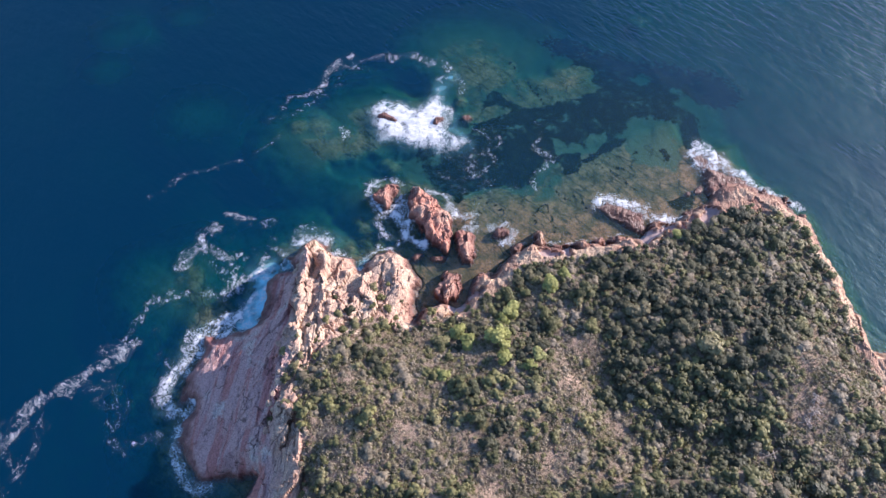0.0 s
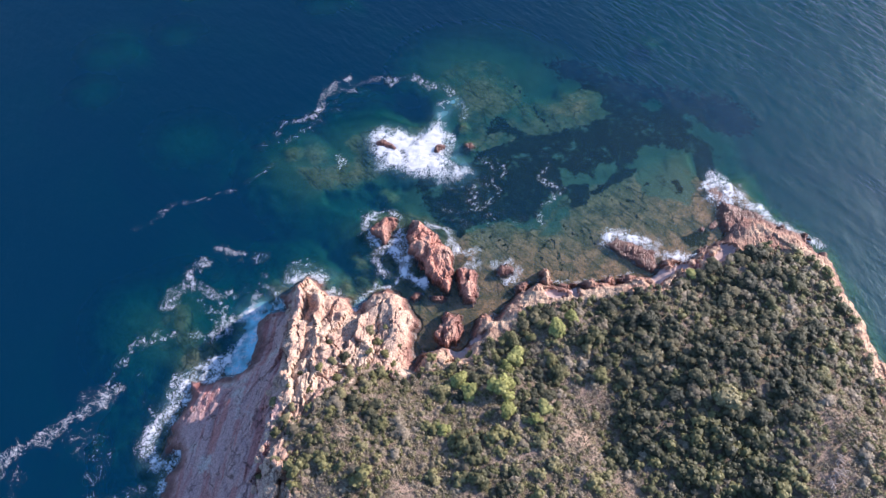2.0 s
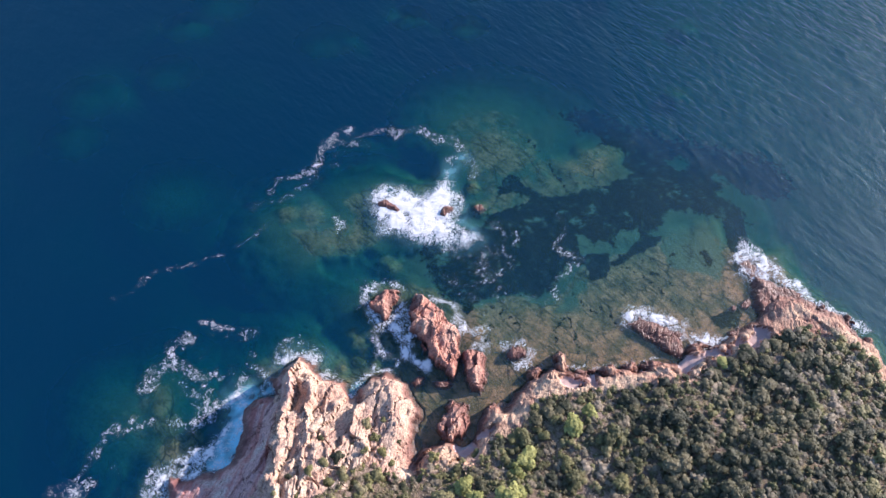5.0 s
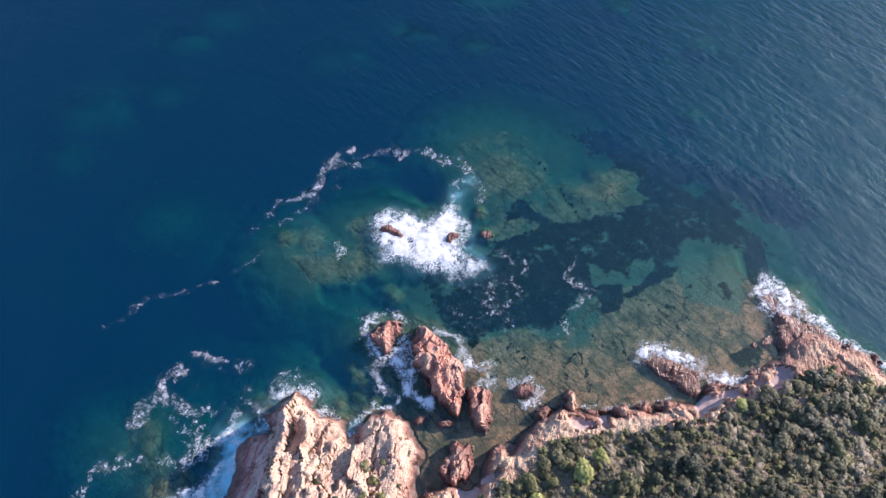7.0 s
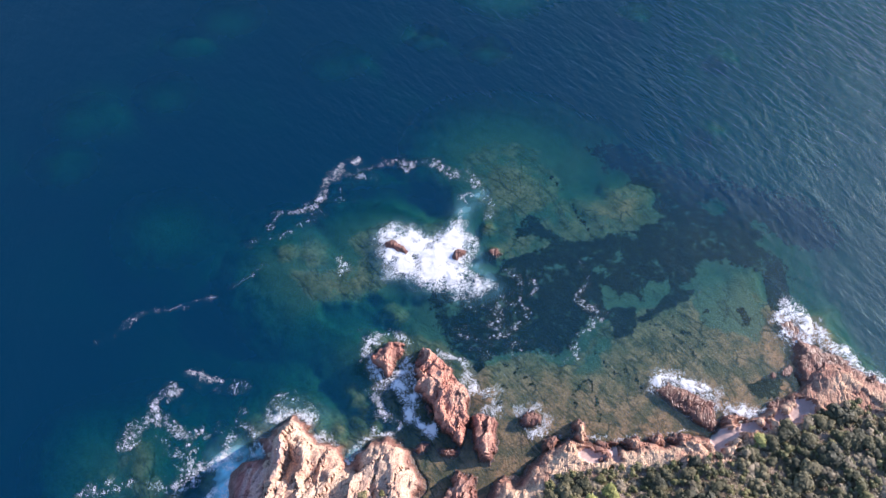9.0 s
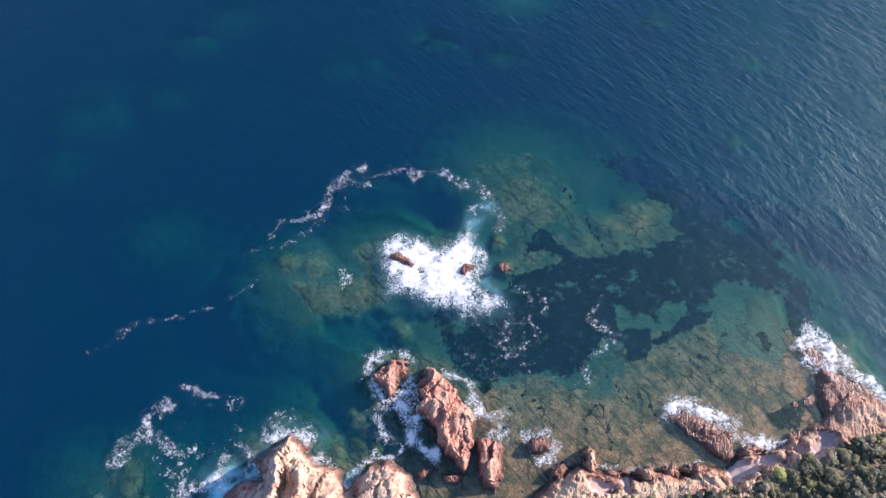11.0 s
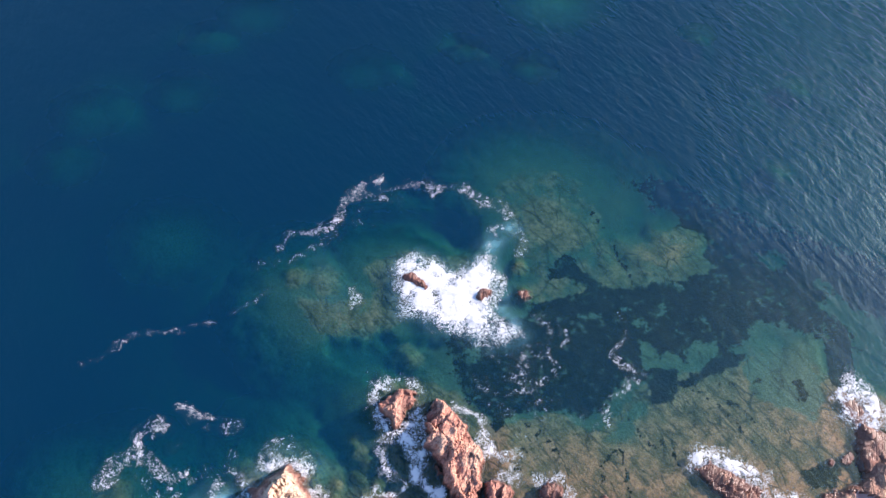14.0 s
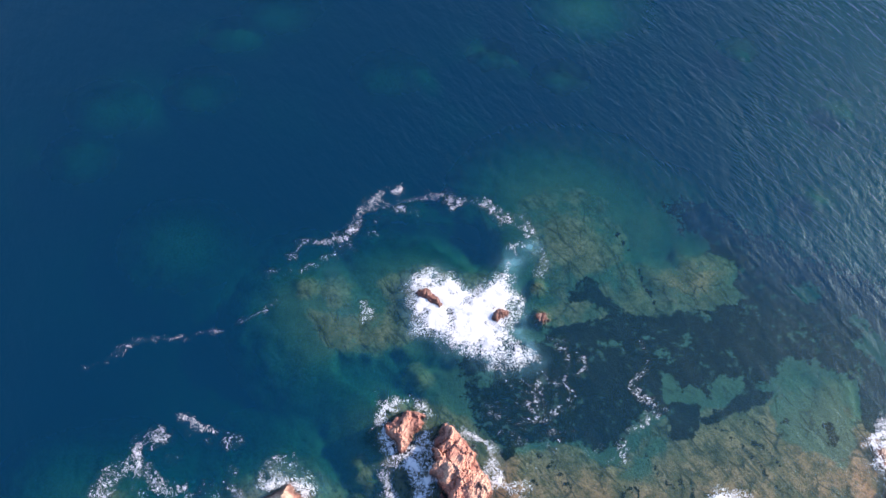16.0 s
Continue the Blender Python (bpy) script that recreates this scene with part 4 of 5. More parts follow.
sea_rock("rock_ledge", [(30.6, 73.8), (32.8, 75.2), (35.3, 74.5), (37.7, 73.3), (40.0, 72.1), (40.2, 69.6), (39.7, 67.5), (38.3, 67.8), (36.1, 69.8), (33.4, 72.0)], 0.5, MAT_SHORE,
         "long brown rock ledge slanting out from the shore into foam", "", 5)
sea_rock("rock_spit", [(54.4, 82.7), (56.0, 83.2), (58.6, 82.2), (61.5, 81.6), (63.0, 80.6), (62.9, 78.4), (62.0, 75.5), (59.9, 75.1), (58.0, 75.7), (56.3, 77.0), (55.3, 78.7), (54.6, 80.9)], 0.35, MAT_SHORE,
         "low reddish rock spit washed by surf at the point", "", 6)
sea_rock("rock_spit", [(53.2, 87.2), (54.7, 87.7), (55.9, 86.4), (56.0, 83.2), (54.6, 82.9), (53.9, 84.5)], 0.12, MAT_SHORE,
         "low brown rock tip of the spit under white surf", "", 7)
SMALL_ROCKS = [(10.5, 67.9, 1.5, 1.2, 0.2, 0.9), (-14.2, 98.6, 2.5, 0.95, -0.35, 0.5), (-2.8, 97.8, 1.3, 1.1, 0.4, 0.6), (-2.4, 62.0, 1.1, 0.7, 0.1, 0.4),
               (-6.6, 62.4, 0.9, 0.7, 0.6, 0.3), (50.4, 77.6, 0.6, 0.4, 0.6, 0.15), (52.6, 78.2, 0.8, 0.4, 0.9, 0.15), (3.9, 98.6, 1.0, 0.8, 0.3, 0.1)]
for k, (rx, ry, a, b, turn, top) in enumerate(SMALL_ROCKS):
    sea_rock("sea_rock", round_outline(rx, ry, a, b, turn, 50 + k), top, MAT_ISLET, "small dark red rock breaking the water surface", "small sea rocks", 30 + k, 0.16)
SHORE_ROCKS = [(13.5, 64.0, 1.6, 1.2, 0.4, 1.2), (18.2, 66.0, 1.0, 1.9, 0.2, 1.8), (22.3, 64.4, 1.4, 0.9, 0.3, 1.2), (27.0, 64.8, 2.0, 1.2, 0.2, 1.3), (30.2, 65.4, 1.3, 1.0, 0.7, 1.1),
               (34.3, 65.9, 1.9, 1.1, 0.2, 1.1), (6.2, 56.9, 0.9, 1.7, 0.3, 1.7), (42.6, 69.4, 2.4, 1.2, 0.3, 1.0), (58.8, 77.6, 2.0, 1.5, 0.5, 1.4), (61.8, 77.8, 1.6, 1.9, 0.8, 1.3),
               (65.6, 76.9, 1.0, 2.0, -0.7, 1.3), (69.6, 74.2, 0.9, 2.2, -0.6, 1.4), (72.4, 70.4, 0.8, 2.0, -0.5, 1.4), (50.5, 72.6, 1.8, 0.9, 0.5, 0.7)]
for k, (rx, ry, a, b, turn, top) in enumerate(SHORE_ROCKS):
    sea_rock("shore_boulder", round_outline(rx, ry, a, b, turn, 150 + k), top, MAT_SHORE, "weathered reddish boulder at the water's edge", "shore boulders", 60 + k, 0.18, 0.5)


# ---- foam ----
def foam_mesh(name, box, cover_of, res=0.16, lift=0.0):
    x, y = np.meshgrid(np.arange(box[0], box[2], res), np.arange(box[1], box[3], res))
    c = cover_of(x, y)
    keep = 0.25 * (c[:-1, :-1] + c[1:, :-1] + c[:-1, 1:] + c[1:, 1:]) > 0.13
    if not keep.any():
        return None
    z = 0.03 + lift + 0.06 * np.clip(c, 0, 1) + 0.22 * np.clip(c - 0.6, 0, 1) * (0.6 + fbm(x / 3.0, y / 2.0, 4, 5))
    return sheet_mesh(name, x, y, z, keep, {"cover": np.clip(c, 0, 1.9)})


def foam_line(name, label, strands, seed, res=0.22, wobble=0.7):
    """Wandering strands of foam in one streak; each has its points, its half width and its cover."""
    if name == "surf_wash":
        strands = [(pts, 1.3 * w, 1.12 * c) for pts, w, c in strands]
    else:
        strands = [(pts, 1.95 * w, 0.68 * c) for pts, w, c in strands]
    streak = tagged(new(name), label, "sea foam", "foam on the water")

    def cover(x, y, pts, width, strength):
        wx, wy = x + wobble * fbm(x / 1.8, y / 1.8, 3, seed), y + wobble * fbm(x / 1.8, y / 1.8, 3, seed + 3)
        clump = np.clip(0.95 + 0.75 * fbm(x / 3.2, y / 3.2, 3, seed + 8), 0.45, 1.35) * np.clip(1.0 + 0.6 * fbm(x / 1.1, y / 1.1, 2, seed + 11), 0.65, 1.3)
        d = line_distance(wx, wy, pts) / (width * (0.85 + 0.8 * fbm(x / 4, y / 4, 2, seed + 5)))
        return strength * (0.72 * np.exp(-d * d) + 0.28 * np.exp(-d * d / 5)) * clump
    for n, (pts, width, strength) in enumerate(strands):
        xs, ys = [p[0] for p in pts], [p[1] for p in pts]
        box = (min(xs) - 3 * width, min(ys) - 3 * width, max(xs) + 3 * width, max(ys) + 3 * width)
        me = foam_mesh("foam_strand", box, lambda x, y: cover(x, y, pts, width, strength), res, 0.012 * n)
        if me:
            part("foam_strand", me, MAT_FOAM, streak)
    return streak


def foam_splash(name, label, pts, strength, seed, soft=1.6, res=0.2):
    xs, ys = [p[0] for p in pts], [p[1] for p in pts]

    def cover(x, y):
        wx, wy = x + 1.0 * fbm(x / 2.0, y / 2.0, 4, seed), y + 1.0 * fbm(x / 2.0, y / 2.0, 4, seed + 3)
        d = inside_distance(wx, wy, pts)
        thin = 1 - 0.3 * smooth(94, 90, y) * float(strength > 1)
        return strength * thin * smooth(-soft, soft * 1.3, d) * np.clip(1.0 + 0.6 * fbm(x / 3, y / 3, 4, seed + 9), 0.5, 1.3)
    return put(name, foam_mesh(name, (min(xs) - 3, min(ys) - 3, max(xs) + 3, max(ys) + 3), cover, res), MAT_FOAM, label, "sea foam", "foam on the water")


foam_splash("breaking_foam", "thick white surf breaking over submerged rocks", SPLASH_MID, 1.4, 200, 2.2)
foam_line("foam_line", "curved drifting line of white foam in broken strands", [([(-38.1, 101.5), (-37.5, 103.8), (-36.2, 105.2), (-33.2, 105.4), (-30.8, 106.8), (-29.4, 108.3)], 0.50, 0.62),
          ([(-33.2, 105.4), (-30.4, 107.0), (-29.3, 109.4), (-28.7, 112.1), (-27.7, 114.4), (-25.8, 116.8), (-23.6, 117.4)], 0.75, 0.78),
          ([(-27.7, 114.4), (-24.9, 114.0), (-22.2, 113.7), (-20.1, 113.7)], 0.80, 0.62),
          ([(-23.7, 115.2), (-21.1, 116.1), (-18.5, 116.9), (-16.8, 117.4)], 0.60, 0.60),
          ([(-15.8, 117.7), (-13.9, 116.2), (-11.9, 118.0), (-9.2, 117.9), (-7.3, 116.9), (-6.3, 115.3)], 0.75, 0.60),
          ([(-5.8, 114.1), (-3.8, 115.2), (-1.6, 115.6), (-0.1, 113.1), (1.4, 110.9), (2.7, 108.7), (2.9, 106.5)], 0.70, 0.68),
          ([(-15.4, 117.0), (-13.5, 116.6), (-10.1, 117.8), (-7.0, 115.9), (-5.5, 116.5), (-2.3, 116.0), (0.0, 114.9)], 0.60, 0.50),
          ([(-41.6, 97.8), (-37.5, 98.8), (-34.5, 100.0), (-32.8, 102.0), (-30.6, 104.3), (-28.4, 105.9)], 0.70, 0.46),
          ([(-28.5, 107.7), (-26.3, 108.6), (-23.1, 108.4)], 0.80, 0.36),
          ([(-28.6, 111.8), (-26.6, 110.9), (-24.7, 111.1)], 0.60, 0.40)], 210)
foam_line("foam_line", "short curl of white foam", [([(-3.4, 105.4), (-2.6, 108.2), (-2.5, 110.3), (-1.7, 111.2), (-0.3, 110.5)], 0.55, 0.62)], 214)
foam_line("foam_line", "faint dotted streak of foam", [([(-38.0, 93.6), (-41.8, 89.6), (-43.5, 88.6)], 0.28, 0.62),
          ([(-45.5, 86.8), (-48.3, 86.0), (-52.2, 84.3)], 0.30, 0.58),
          ([(-50.0, 84.9), (-55.0, 83.6), (-58.2, 82.7), (-61.3, 78.8), (-64.4, 77.3)], 0.55, 0.50)], 224)
foam_line("foam_line", "looping string of foam over dark seagrass", [([(9.5, 94.5), (11.0, 92.9), (11.4, 91.4), (10.1, 90.2), (8.5, 89.1), (8.6, 87.7), (9.6, 86.7)], 0.40, 0.75),
          ([(9.7, 86.5), (9.6, 85.5), (8.1, 84.2), (6.9, 83.0), (5.0, 82.0), (3.2, 81.5)], 0.50, 0.72),
          ([(5.5, 94.1), (7.9, 93.9), (9.2, 92.3), (6.5, 88.5), (4.7, 86.6), (1.1, 86.3)], 1.20, 0.46),
          ([(5.4, 88.5), (7.8, 86.5), (5.5, 83.5), (3.0, 84.5)], 1.30, 0.50)], 230)
foam_line("foam_line", "broken string of foam over dark seagrass", [([(19.6, 96.8), (20.4, 95.1), (20.2, 92.4), (18.8, 90.8), (19.2, 88.9), (20.8, 88.2), (22.3, 88.1)], 0.50, 0.50),
          ([(18.5, 89.9), (20.5, 88.0), (23.2, 87.2), (20.8, 84.7), (18.5, 82.8), (18.1, 80.8), (17.8, 78.6), (16.3, 78.2)], 0.50, 0.70)], 236)
foam_line("foam_line", "small scattered flecks of foam", [([(-0.3, 86.3), (2.9, 86.6), (5.5, 85.1), (1.2, 83.0), (4.6, 79.1), (7.7, 79.4), (5.9, 76.9), (-1.3, 82.1)], 1.60, 0.40),
          ([(6.0, 79.6), (11.0, 79.2), (16.0, 78.4)], 1.30, 0.42)], 240)
foam_splash("foam_patch", "small round patch of foam", [(-25.2, 95.7), (-23.8, 96.2), (-21.9, 95.1), (-22.0, 93.0), (-23.8, 91.5), (-24.6, 93.5)], 0.72, 245, 1.0)
foam_line("foam_line", "grey-white drifting raft of foam", [([(-46.4, 72.3), (-44.2, 71.8), (-42.1, 71.6), (-40.4, 71.0), (-38.5, 70.7), (-37.5, 71.2)], 0.60, 0.80),
          ([(-46.2, 65.9), (-45.1, 66.9)], 0.40, 0.50)], 250)
foam_line("foam_line", "broad grey-white raft of drifting foam", [([(-54.2, 60.6), (-53.8, 61.4), (-52.9, 62.9), (-51.5, 64.0), (-50.3, 64.8)], 0.95, 0.95),
          ([(-50.3, 64.8), (-50.8, 65.9), (-51.4, 67.0), (-50.5, 67.9), (-49.5, 69.1), (-47.9, 69.6)], 0.70, 0.90)], 254)
foam_line("foam_line", "broad grey-white raft of drifting foam", [([(-49.1, 64.6), (-47.2, 63.3), (-45.3, 62.2), (-43.5, 61.1), (-43.0, 62.2)], 0.80, 0.85),
          ([(-45.8, 59.2), (-44.1, 59.2), (-42.8, 58.7), (-42.3, 57.1), (-41.9, 55.6), (-43.2, 55.0), (-44.4, 54.0), (-46.0, 53.7), (-47.5, 54.2)], 0.80, 0.95),
          ([(-43.6, 61.2), (-43.4, 60.2), (-43.2, 58.6)], 0.90, 0.90),
          ([(-49.1, 61.8), (-47.9, 59.7), (-45.8, 58.1), (-43.8, 56.1)], 1.00, 0.55)], 257)
foam_line("foam_line", "thin foam swirling off the cliff", [([(-36.7, 66.7), (-36.1, 66.1), (-36.2, 65.2), (-35.3, 64.3), (-34.4, 63.4), (-33.4, 62.4), (-33.5, 60.8)], 0.70, 0.66),
          ([(-41.6, 62.3), (-40.7, 63.0), (-39.5, 63.4), (-38.0, 62.7), (-38.2, 61.2), (-37.0, 60.4)], 0.65, 0.66),
          ([(-42.1, 59.2), (-41.3, 58.2), (-41.0, 57.4)], 0.35, 0.70)], 259)
foam_line("foam_line", "long winding line of foam off the cliff", [([(-59.2, 51.9), (-57.7, 52.8), (-54.6, 53.9), (-52.4, 54.3)], 0.60, 0.70),
          ([(-52.3, 53.9), (-55.0, 53.4), (-58.6, 51.7), (-60.2, 49.6), (-61.1, 47.2), (-61.9, 44.0), (-64.0, 42.7), (-65.8, 42.2)], 0.70, 0.66),
          ([(-60.3, 43.5), (-62.2, 41.2), (-64.3, 39.7), (-66.8, 38.5), (-68.3, 36.7), (-69.9, 35.5), (-72.3, 34.1), (-74.9, 33.2), (-76.9, 32.2), (-77.8, 30.3), (-77.7, 27.0), (-79.3, 24.8), (-80.0, 23.9)], 0.85, 0.86)], 260)
foam_line("foam_line", "scattered foam flecks beside the cliff", [([(-74.0, 29.3), (-74.2, 25.7), (-74.6, 22.6), (-75.8, 19.1), (-77.6, 16.1)], 1.00, 0.55),
          ([(-81.2, 28.0), (-79.5, 28.4), (-78.6, 22.5), (-76.5, 21.2)], 1.00, 0.45)], 264)
foam_line("foam_line", "scattered foam flecks beside the cliff", [([(-66.9, 35.0), (-64.6, 35.0), (-62.0, 36.0), (-64.6, 33.1)], 1.40, 0.50),
          ([(-62.2, 30.7), (-59.2, 31.7), (-61.1, 28.0), (-60.5, 25.2), (-58.7, 23.4)], 1.20, 0.48)], 266)
foam_line("foam_line", "thin broken streak of foam", [([(-56.2, 24.3), (-56.0, 25.7), (-53.8, 25.9), (-51.5, 25.4)], 0.60, 0.62),
          ([(-56.5, 46.1), (-54.9, 42.7), (-55.1, 41.5)], 0.70, 0.45)], 268)
foam_line("surf_wash", "white surf breaking round the tip of the cliff", [([(-30.5, 65.7), (-29.7, 66.6), (-27.1, 66.6), (-25.0, 66.0)], 0.90, 1.00),
          ([(-31.9, 66.1), (-31.7, 68.8), (-29.4, 69.6), (-27.0, 68.6), (-25.0, 67.3)], 1.20, 0.42),
          ([(-31.5, 60.5), (-33.3, 62.1), (-33.8, 60.4), (-32.3, 59.2)], 0.70, 0.75)], 274)
foam_line("surf_wash", "white surf washing along the cliff foot", [([(-34.6, 58.0), (-34.9, 56.1), (-36.0, 54.0), (-37.2, 52.4)], 0.70, 1.00),
          ([(-41.0, 56.9), (-39.8, 57.4), (-38.7, 58.2), (-37.8, 59.1), (-36.3, 59.5), (-35.0, 59.3), (-37.4, 57.7), (-36.0, 57.4), (-36.4, 55.4), (-37.6, 54.1), (-38.7, 53.5), (-39.2, 52.2)], 0.60, 0.95),
          ([(-37.4, 52.4), (-38.5, 50.5), (-36.8, 48.2), (-37.5, 46.3), (-39.8, 46.7), (-38.4, 49.6)], 0.90, 0.60),
          ([(-40.3, 50.5), (-41.3, 48.1), (-43.8, 47.2), (-42.9, 44.4), (-45.3, 45.3), (-48.2, 44.0), (-49.6, 42.1), (-49.7, 38.1)], 1.10, 0.95),
          ([(-47.3, 43.5), (-49.0, 45.0), (-45.8, 46.1), (-43.2, 48.2)], 1.30, 0.95)], 278)
foam_line("surf_wash", "white surf washing along the cliff foot", [([(-48.2, 30.5), (-46.9, 32.6), (-46.3, 33.9)], 0.50, 0.80),
          ([(-46.2, 42.7), (-48.6, 39.9), (-51.2, 38.4), (-52.6, 36.0), (-52.0, 32.6), (-50.1, 30.3), (-47.4, 30.7), (-46.6, 33.6)], 1.30, 0.80)], 282)
foam_line("surf_wash", "white surf washing along the cliff foot", [([(-47.8, 28.9), (-49.0, 24.3), (-48.0, 21.2), (-46.1, 18.2), (-44.1, 16.5), (-41.5, 17.0)], 0.90, 0.72)], 284)
foam_line("surf_wash", "white foam in the cleft of the cliff", [([(-18.3, 59.1), (-16.6, 59.0), (-17.4, 60.9), (-16.5, 62.6), (-14.6, 64.2), (-11.5, 63.9)], 0.60, 0.85),
          ([(-23.9, 62.6), (-21.8, 63.2), (-20.8, 61.9)], 0.70, 0.75)], 286)
foam_line("surf_wash", "white foam ringing the small islet", [([(-15.5, 80.8), (-17.2, 79.6), (-16.9, 77.3), (-15.5, 74.3), (-14.0, 72.8), (-11.3, 72.8)], 1.00, 0.80),
          ([(-15.5, 80.8), (-13.0, 81.4), (-10.4, 80.4)], 0.80, 0.55)], 290)
foam_line("surf_wash", "thick white foam between two islets", [([(-11.5, 74.6), (-10.4, 76.0), (-9.3, 74.9), (-8.5, 73.1), (-10.2, 72.0), (-12.1, 72.4), (-10.7, 70.7), (-8.8, 70.3), (-9.8, 68.4), (-9.0, 66.7), (-7.1, 66.0), (-5.3, 65.4)], 0.85, 1.05)], 294)
foam_line("surf_wash", "thin white foam beside the islet", [([(-15.6, 71.1), (-14.4, 69.1), (-13.0, 67.2), (-11.4, 66.4), (-10.6, 65.3)], 0.85, 0.60)], 297)
foam_line("surf_wash", "white foam along the large islet", [([(-5.4, 78.4), (-2.8, 78.0), (-0.8, 76.6), (-0.0, 74.2), (1.3, 72.5), (0.1, 72.0)], 0.90, 0.85)], 300)
foam_line("surf_wash", "white foam over a rock awash beside the narrow islet", [([(2.9, 72.0), (4.9, 72.8), (4.7, 71.0), (4.5, 69.1), (2.8, 69.0)], 0.90, 0.70)], 303)
foam_line("surf_wash", "white foam ringing a small rock", [([(8.6, 69.1), (11.6, 70.1), (13.7, 67.7), (10.7, 65.4), (9.1, 66.6)], 0.80, 0.68)], 306)
foam_line("surf_wash", "white surf along the rock ledge", [([(30.2, 74.2), (31.7, 76.3), (34.6, 75.8), (37.9, 75.1), (40.2, 73.7), (40.8, 71.7), (43.2, 71.0), (46.4, 70.4), (48.5, 70.7)], 1.00, 0.95),
          ([(32.0, 75.6), (36.1, 74.1), (39.3, 72.5)], 0.90, 0.70),
          ([(34.6, 75.1), (37.8, 74.2), (40.3, 72.6), (42.8, 71.0), (45.3, 70.5), (48.4, 71.2), (50.9, 72.3), (53.8, 74.2), (56.5, 76.1)], 0.50, 0.90)], 309)
foam_line("surf_wash", "white surf breaking on the rocky point", [([(53.0, 88.0), (55.0, 89.2), (57.5, 87.8), (57.7, 85.1), (54.8, 84.2), (53.6, 85.3)], 1.40, 1.00),
          ([(56.6, 86.6), (59.2, 85.6), (60.1, 83.0), (62.6, 82.0), (63.9, 80.3), (65.9, 78.6), (68.2, 76.9)], 1.20, 1.00),
          ([(66.3, 79.0), (69.5, 76.9), (72.6, 73.4)], 0.80, 0.70)], 312)
foam_line("surf_wash", "thin foam at the shore", [([(14.6, 65.4), (20.5, 65.8), (24.6, 65.2), (29.6, 66.6), (35.0, 67.2)], 0.45, 0.55)], 316)


# ---- plants ----
def leaf_cloud(rng, lobes, count, size, up=0.35):
    """Small four-cornered leaf sprays set over rounded lobes. Returns corners (count, 4, 3)."""
    lobes = np.asarray(lobes)
    vol = lobes[:, 3] ** 2
    pick = rng.choice(len(lobes), count, p=vol / vol.sum())
    n = rng.normal(size=(count, 3))
    n[:, 2] = np.abs(n[:, 2]) * 1.1 - 0.25
    n /= np.linalg.norm(n, axis=1)[:, None]
    r = lobes[pick, 3] * rng.uniform(0.78, 1.08, count)
    centre = lobes[pick, :3] + n * r[:, None] * np.array([1, 1, 0.8])
    face = n + rng.normal(scale=0.32, size=(count, 3)) + np.array([0, 0, up])
    face /= np.linalg.norm(face, axis=1)[:, None]
    side = np.cross(face, rng.normal(size=(count, 3)))
    side /= np.linalg.norm(side, axis=1)[:, None]
    other = np.cross(face, side)
    s = (size * rng.uniform(0.6, 1.35, count))[:, None]
    e = rng.uniform(0.55, 0.9, count)[:, None]
    return np.stack([centre - side * s, centre - other * s * e + face * s * 0.15, centre + side * s, centre + other * s * e - face * s * 0.2], 1)


def core(lobes, sides=7):
    """The dense twiggy inside of a plant: closed rounded bodies under the leaves."""
    verts, tris = [], []
    for cx, cy, cz, r in lobes:
        base = len(verts)
        for ring, (h, w) in enumerate(((-0.35, 0.6), (0.1, 0.86), (0.5, 0.62))):
            for k in range(sides):
                a = 2 * math.pi * (k + 0.5 * ring) / sides
                verts.append((cx + r * w * math.cos(a), cy + r * w * math.sin(a), cz + r * h * 0.85))
        verts.append((cx, cy, cz + r * 0.68))
        top = len(verts) - 1
        for ring in (0, 1):
            for k in range(sides):
                a, b = base + ring * sides + k, base + ring * sides + (k + 1) % sides
                tris += [(a, b, a + sides), (b, b + sides, a + sides)]
        for k in range(sides):
            tris.append((base + 2 * sides + k, base + 2 * sides + (k + 1) % sides, top))
    return np.array(verts), np.array(tris)


def crown_arrays(seed, radius, height, lobes_n, leaves, leaf_size, sides=7):
    rng = np.random.default_rng(seed)
    lobes = []
    for k in range(lobes_n):
        a, d = rng.uniform(0, 2 * math.pi), radius * 0.8 * math.sqrt(rng.uniform(0.05, 1)) if k else 0.0
        r = radius * rng.uniform(0.3, 0.56) if k else radius * 0.6
        lobes.append((d * math.cos(a), d * math.sin(a), height * rng.uniform(0.4, 0.72) - 0.2 * d, r))
    cv, ct = core(lobes, sides)
    lv = leaf_cloud(rng, lobes, leaves, leaf_size).reshape(-1, 3)
    lq = np.arange(len(lv)).reshape(-1, 4) + len(cv)
    return np.concatenate([cv, lv]), lq, ct


def limb(points, r0, r1, sides=6):
    verts, quads = [], []
    for i, p in enumerate(points):
        r = r0 + (r1 - r0) * i / (len(points) - 1)
        for k in range(sides):
            a = 2 * math.pi * k / sides
            verts.append((p[0] + r * math.cos(a), p[1] + r * math.sin(a), p[2]))
    for i in range(len(points) - 1):
        for k in range(sides):
            a, b = i * sides + k, i * sides + (k + 1) % sides
            quads.append((a, b, b + sides, a + sides))
    return np.array(verts), np.array(quads)


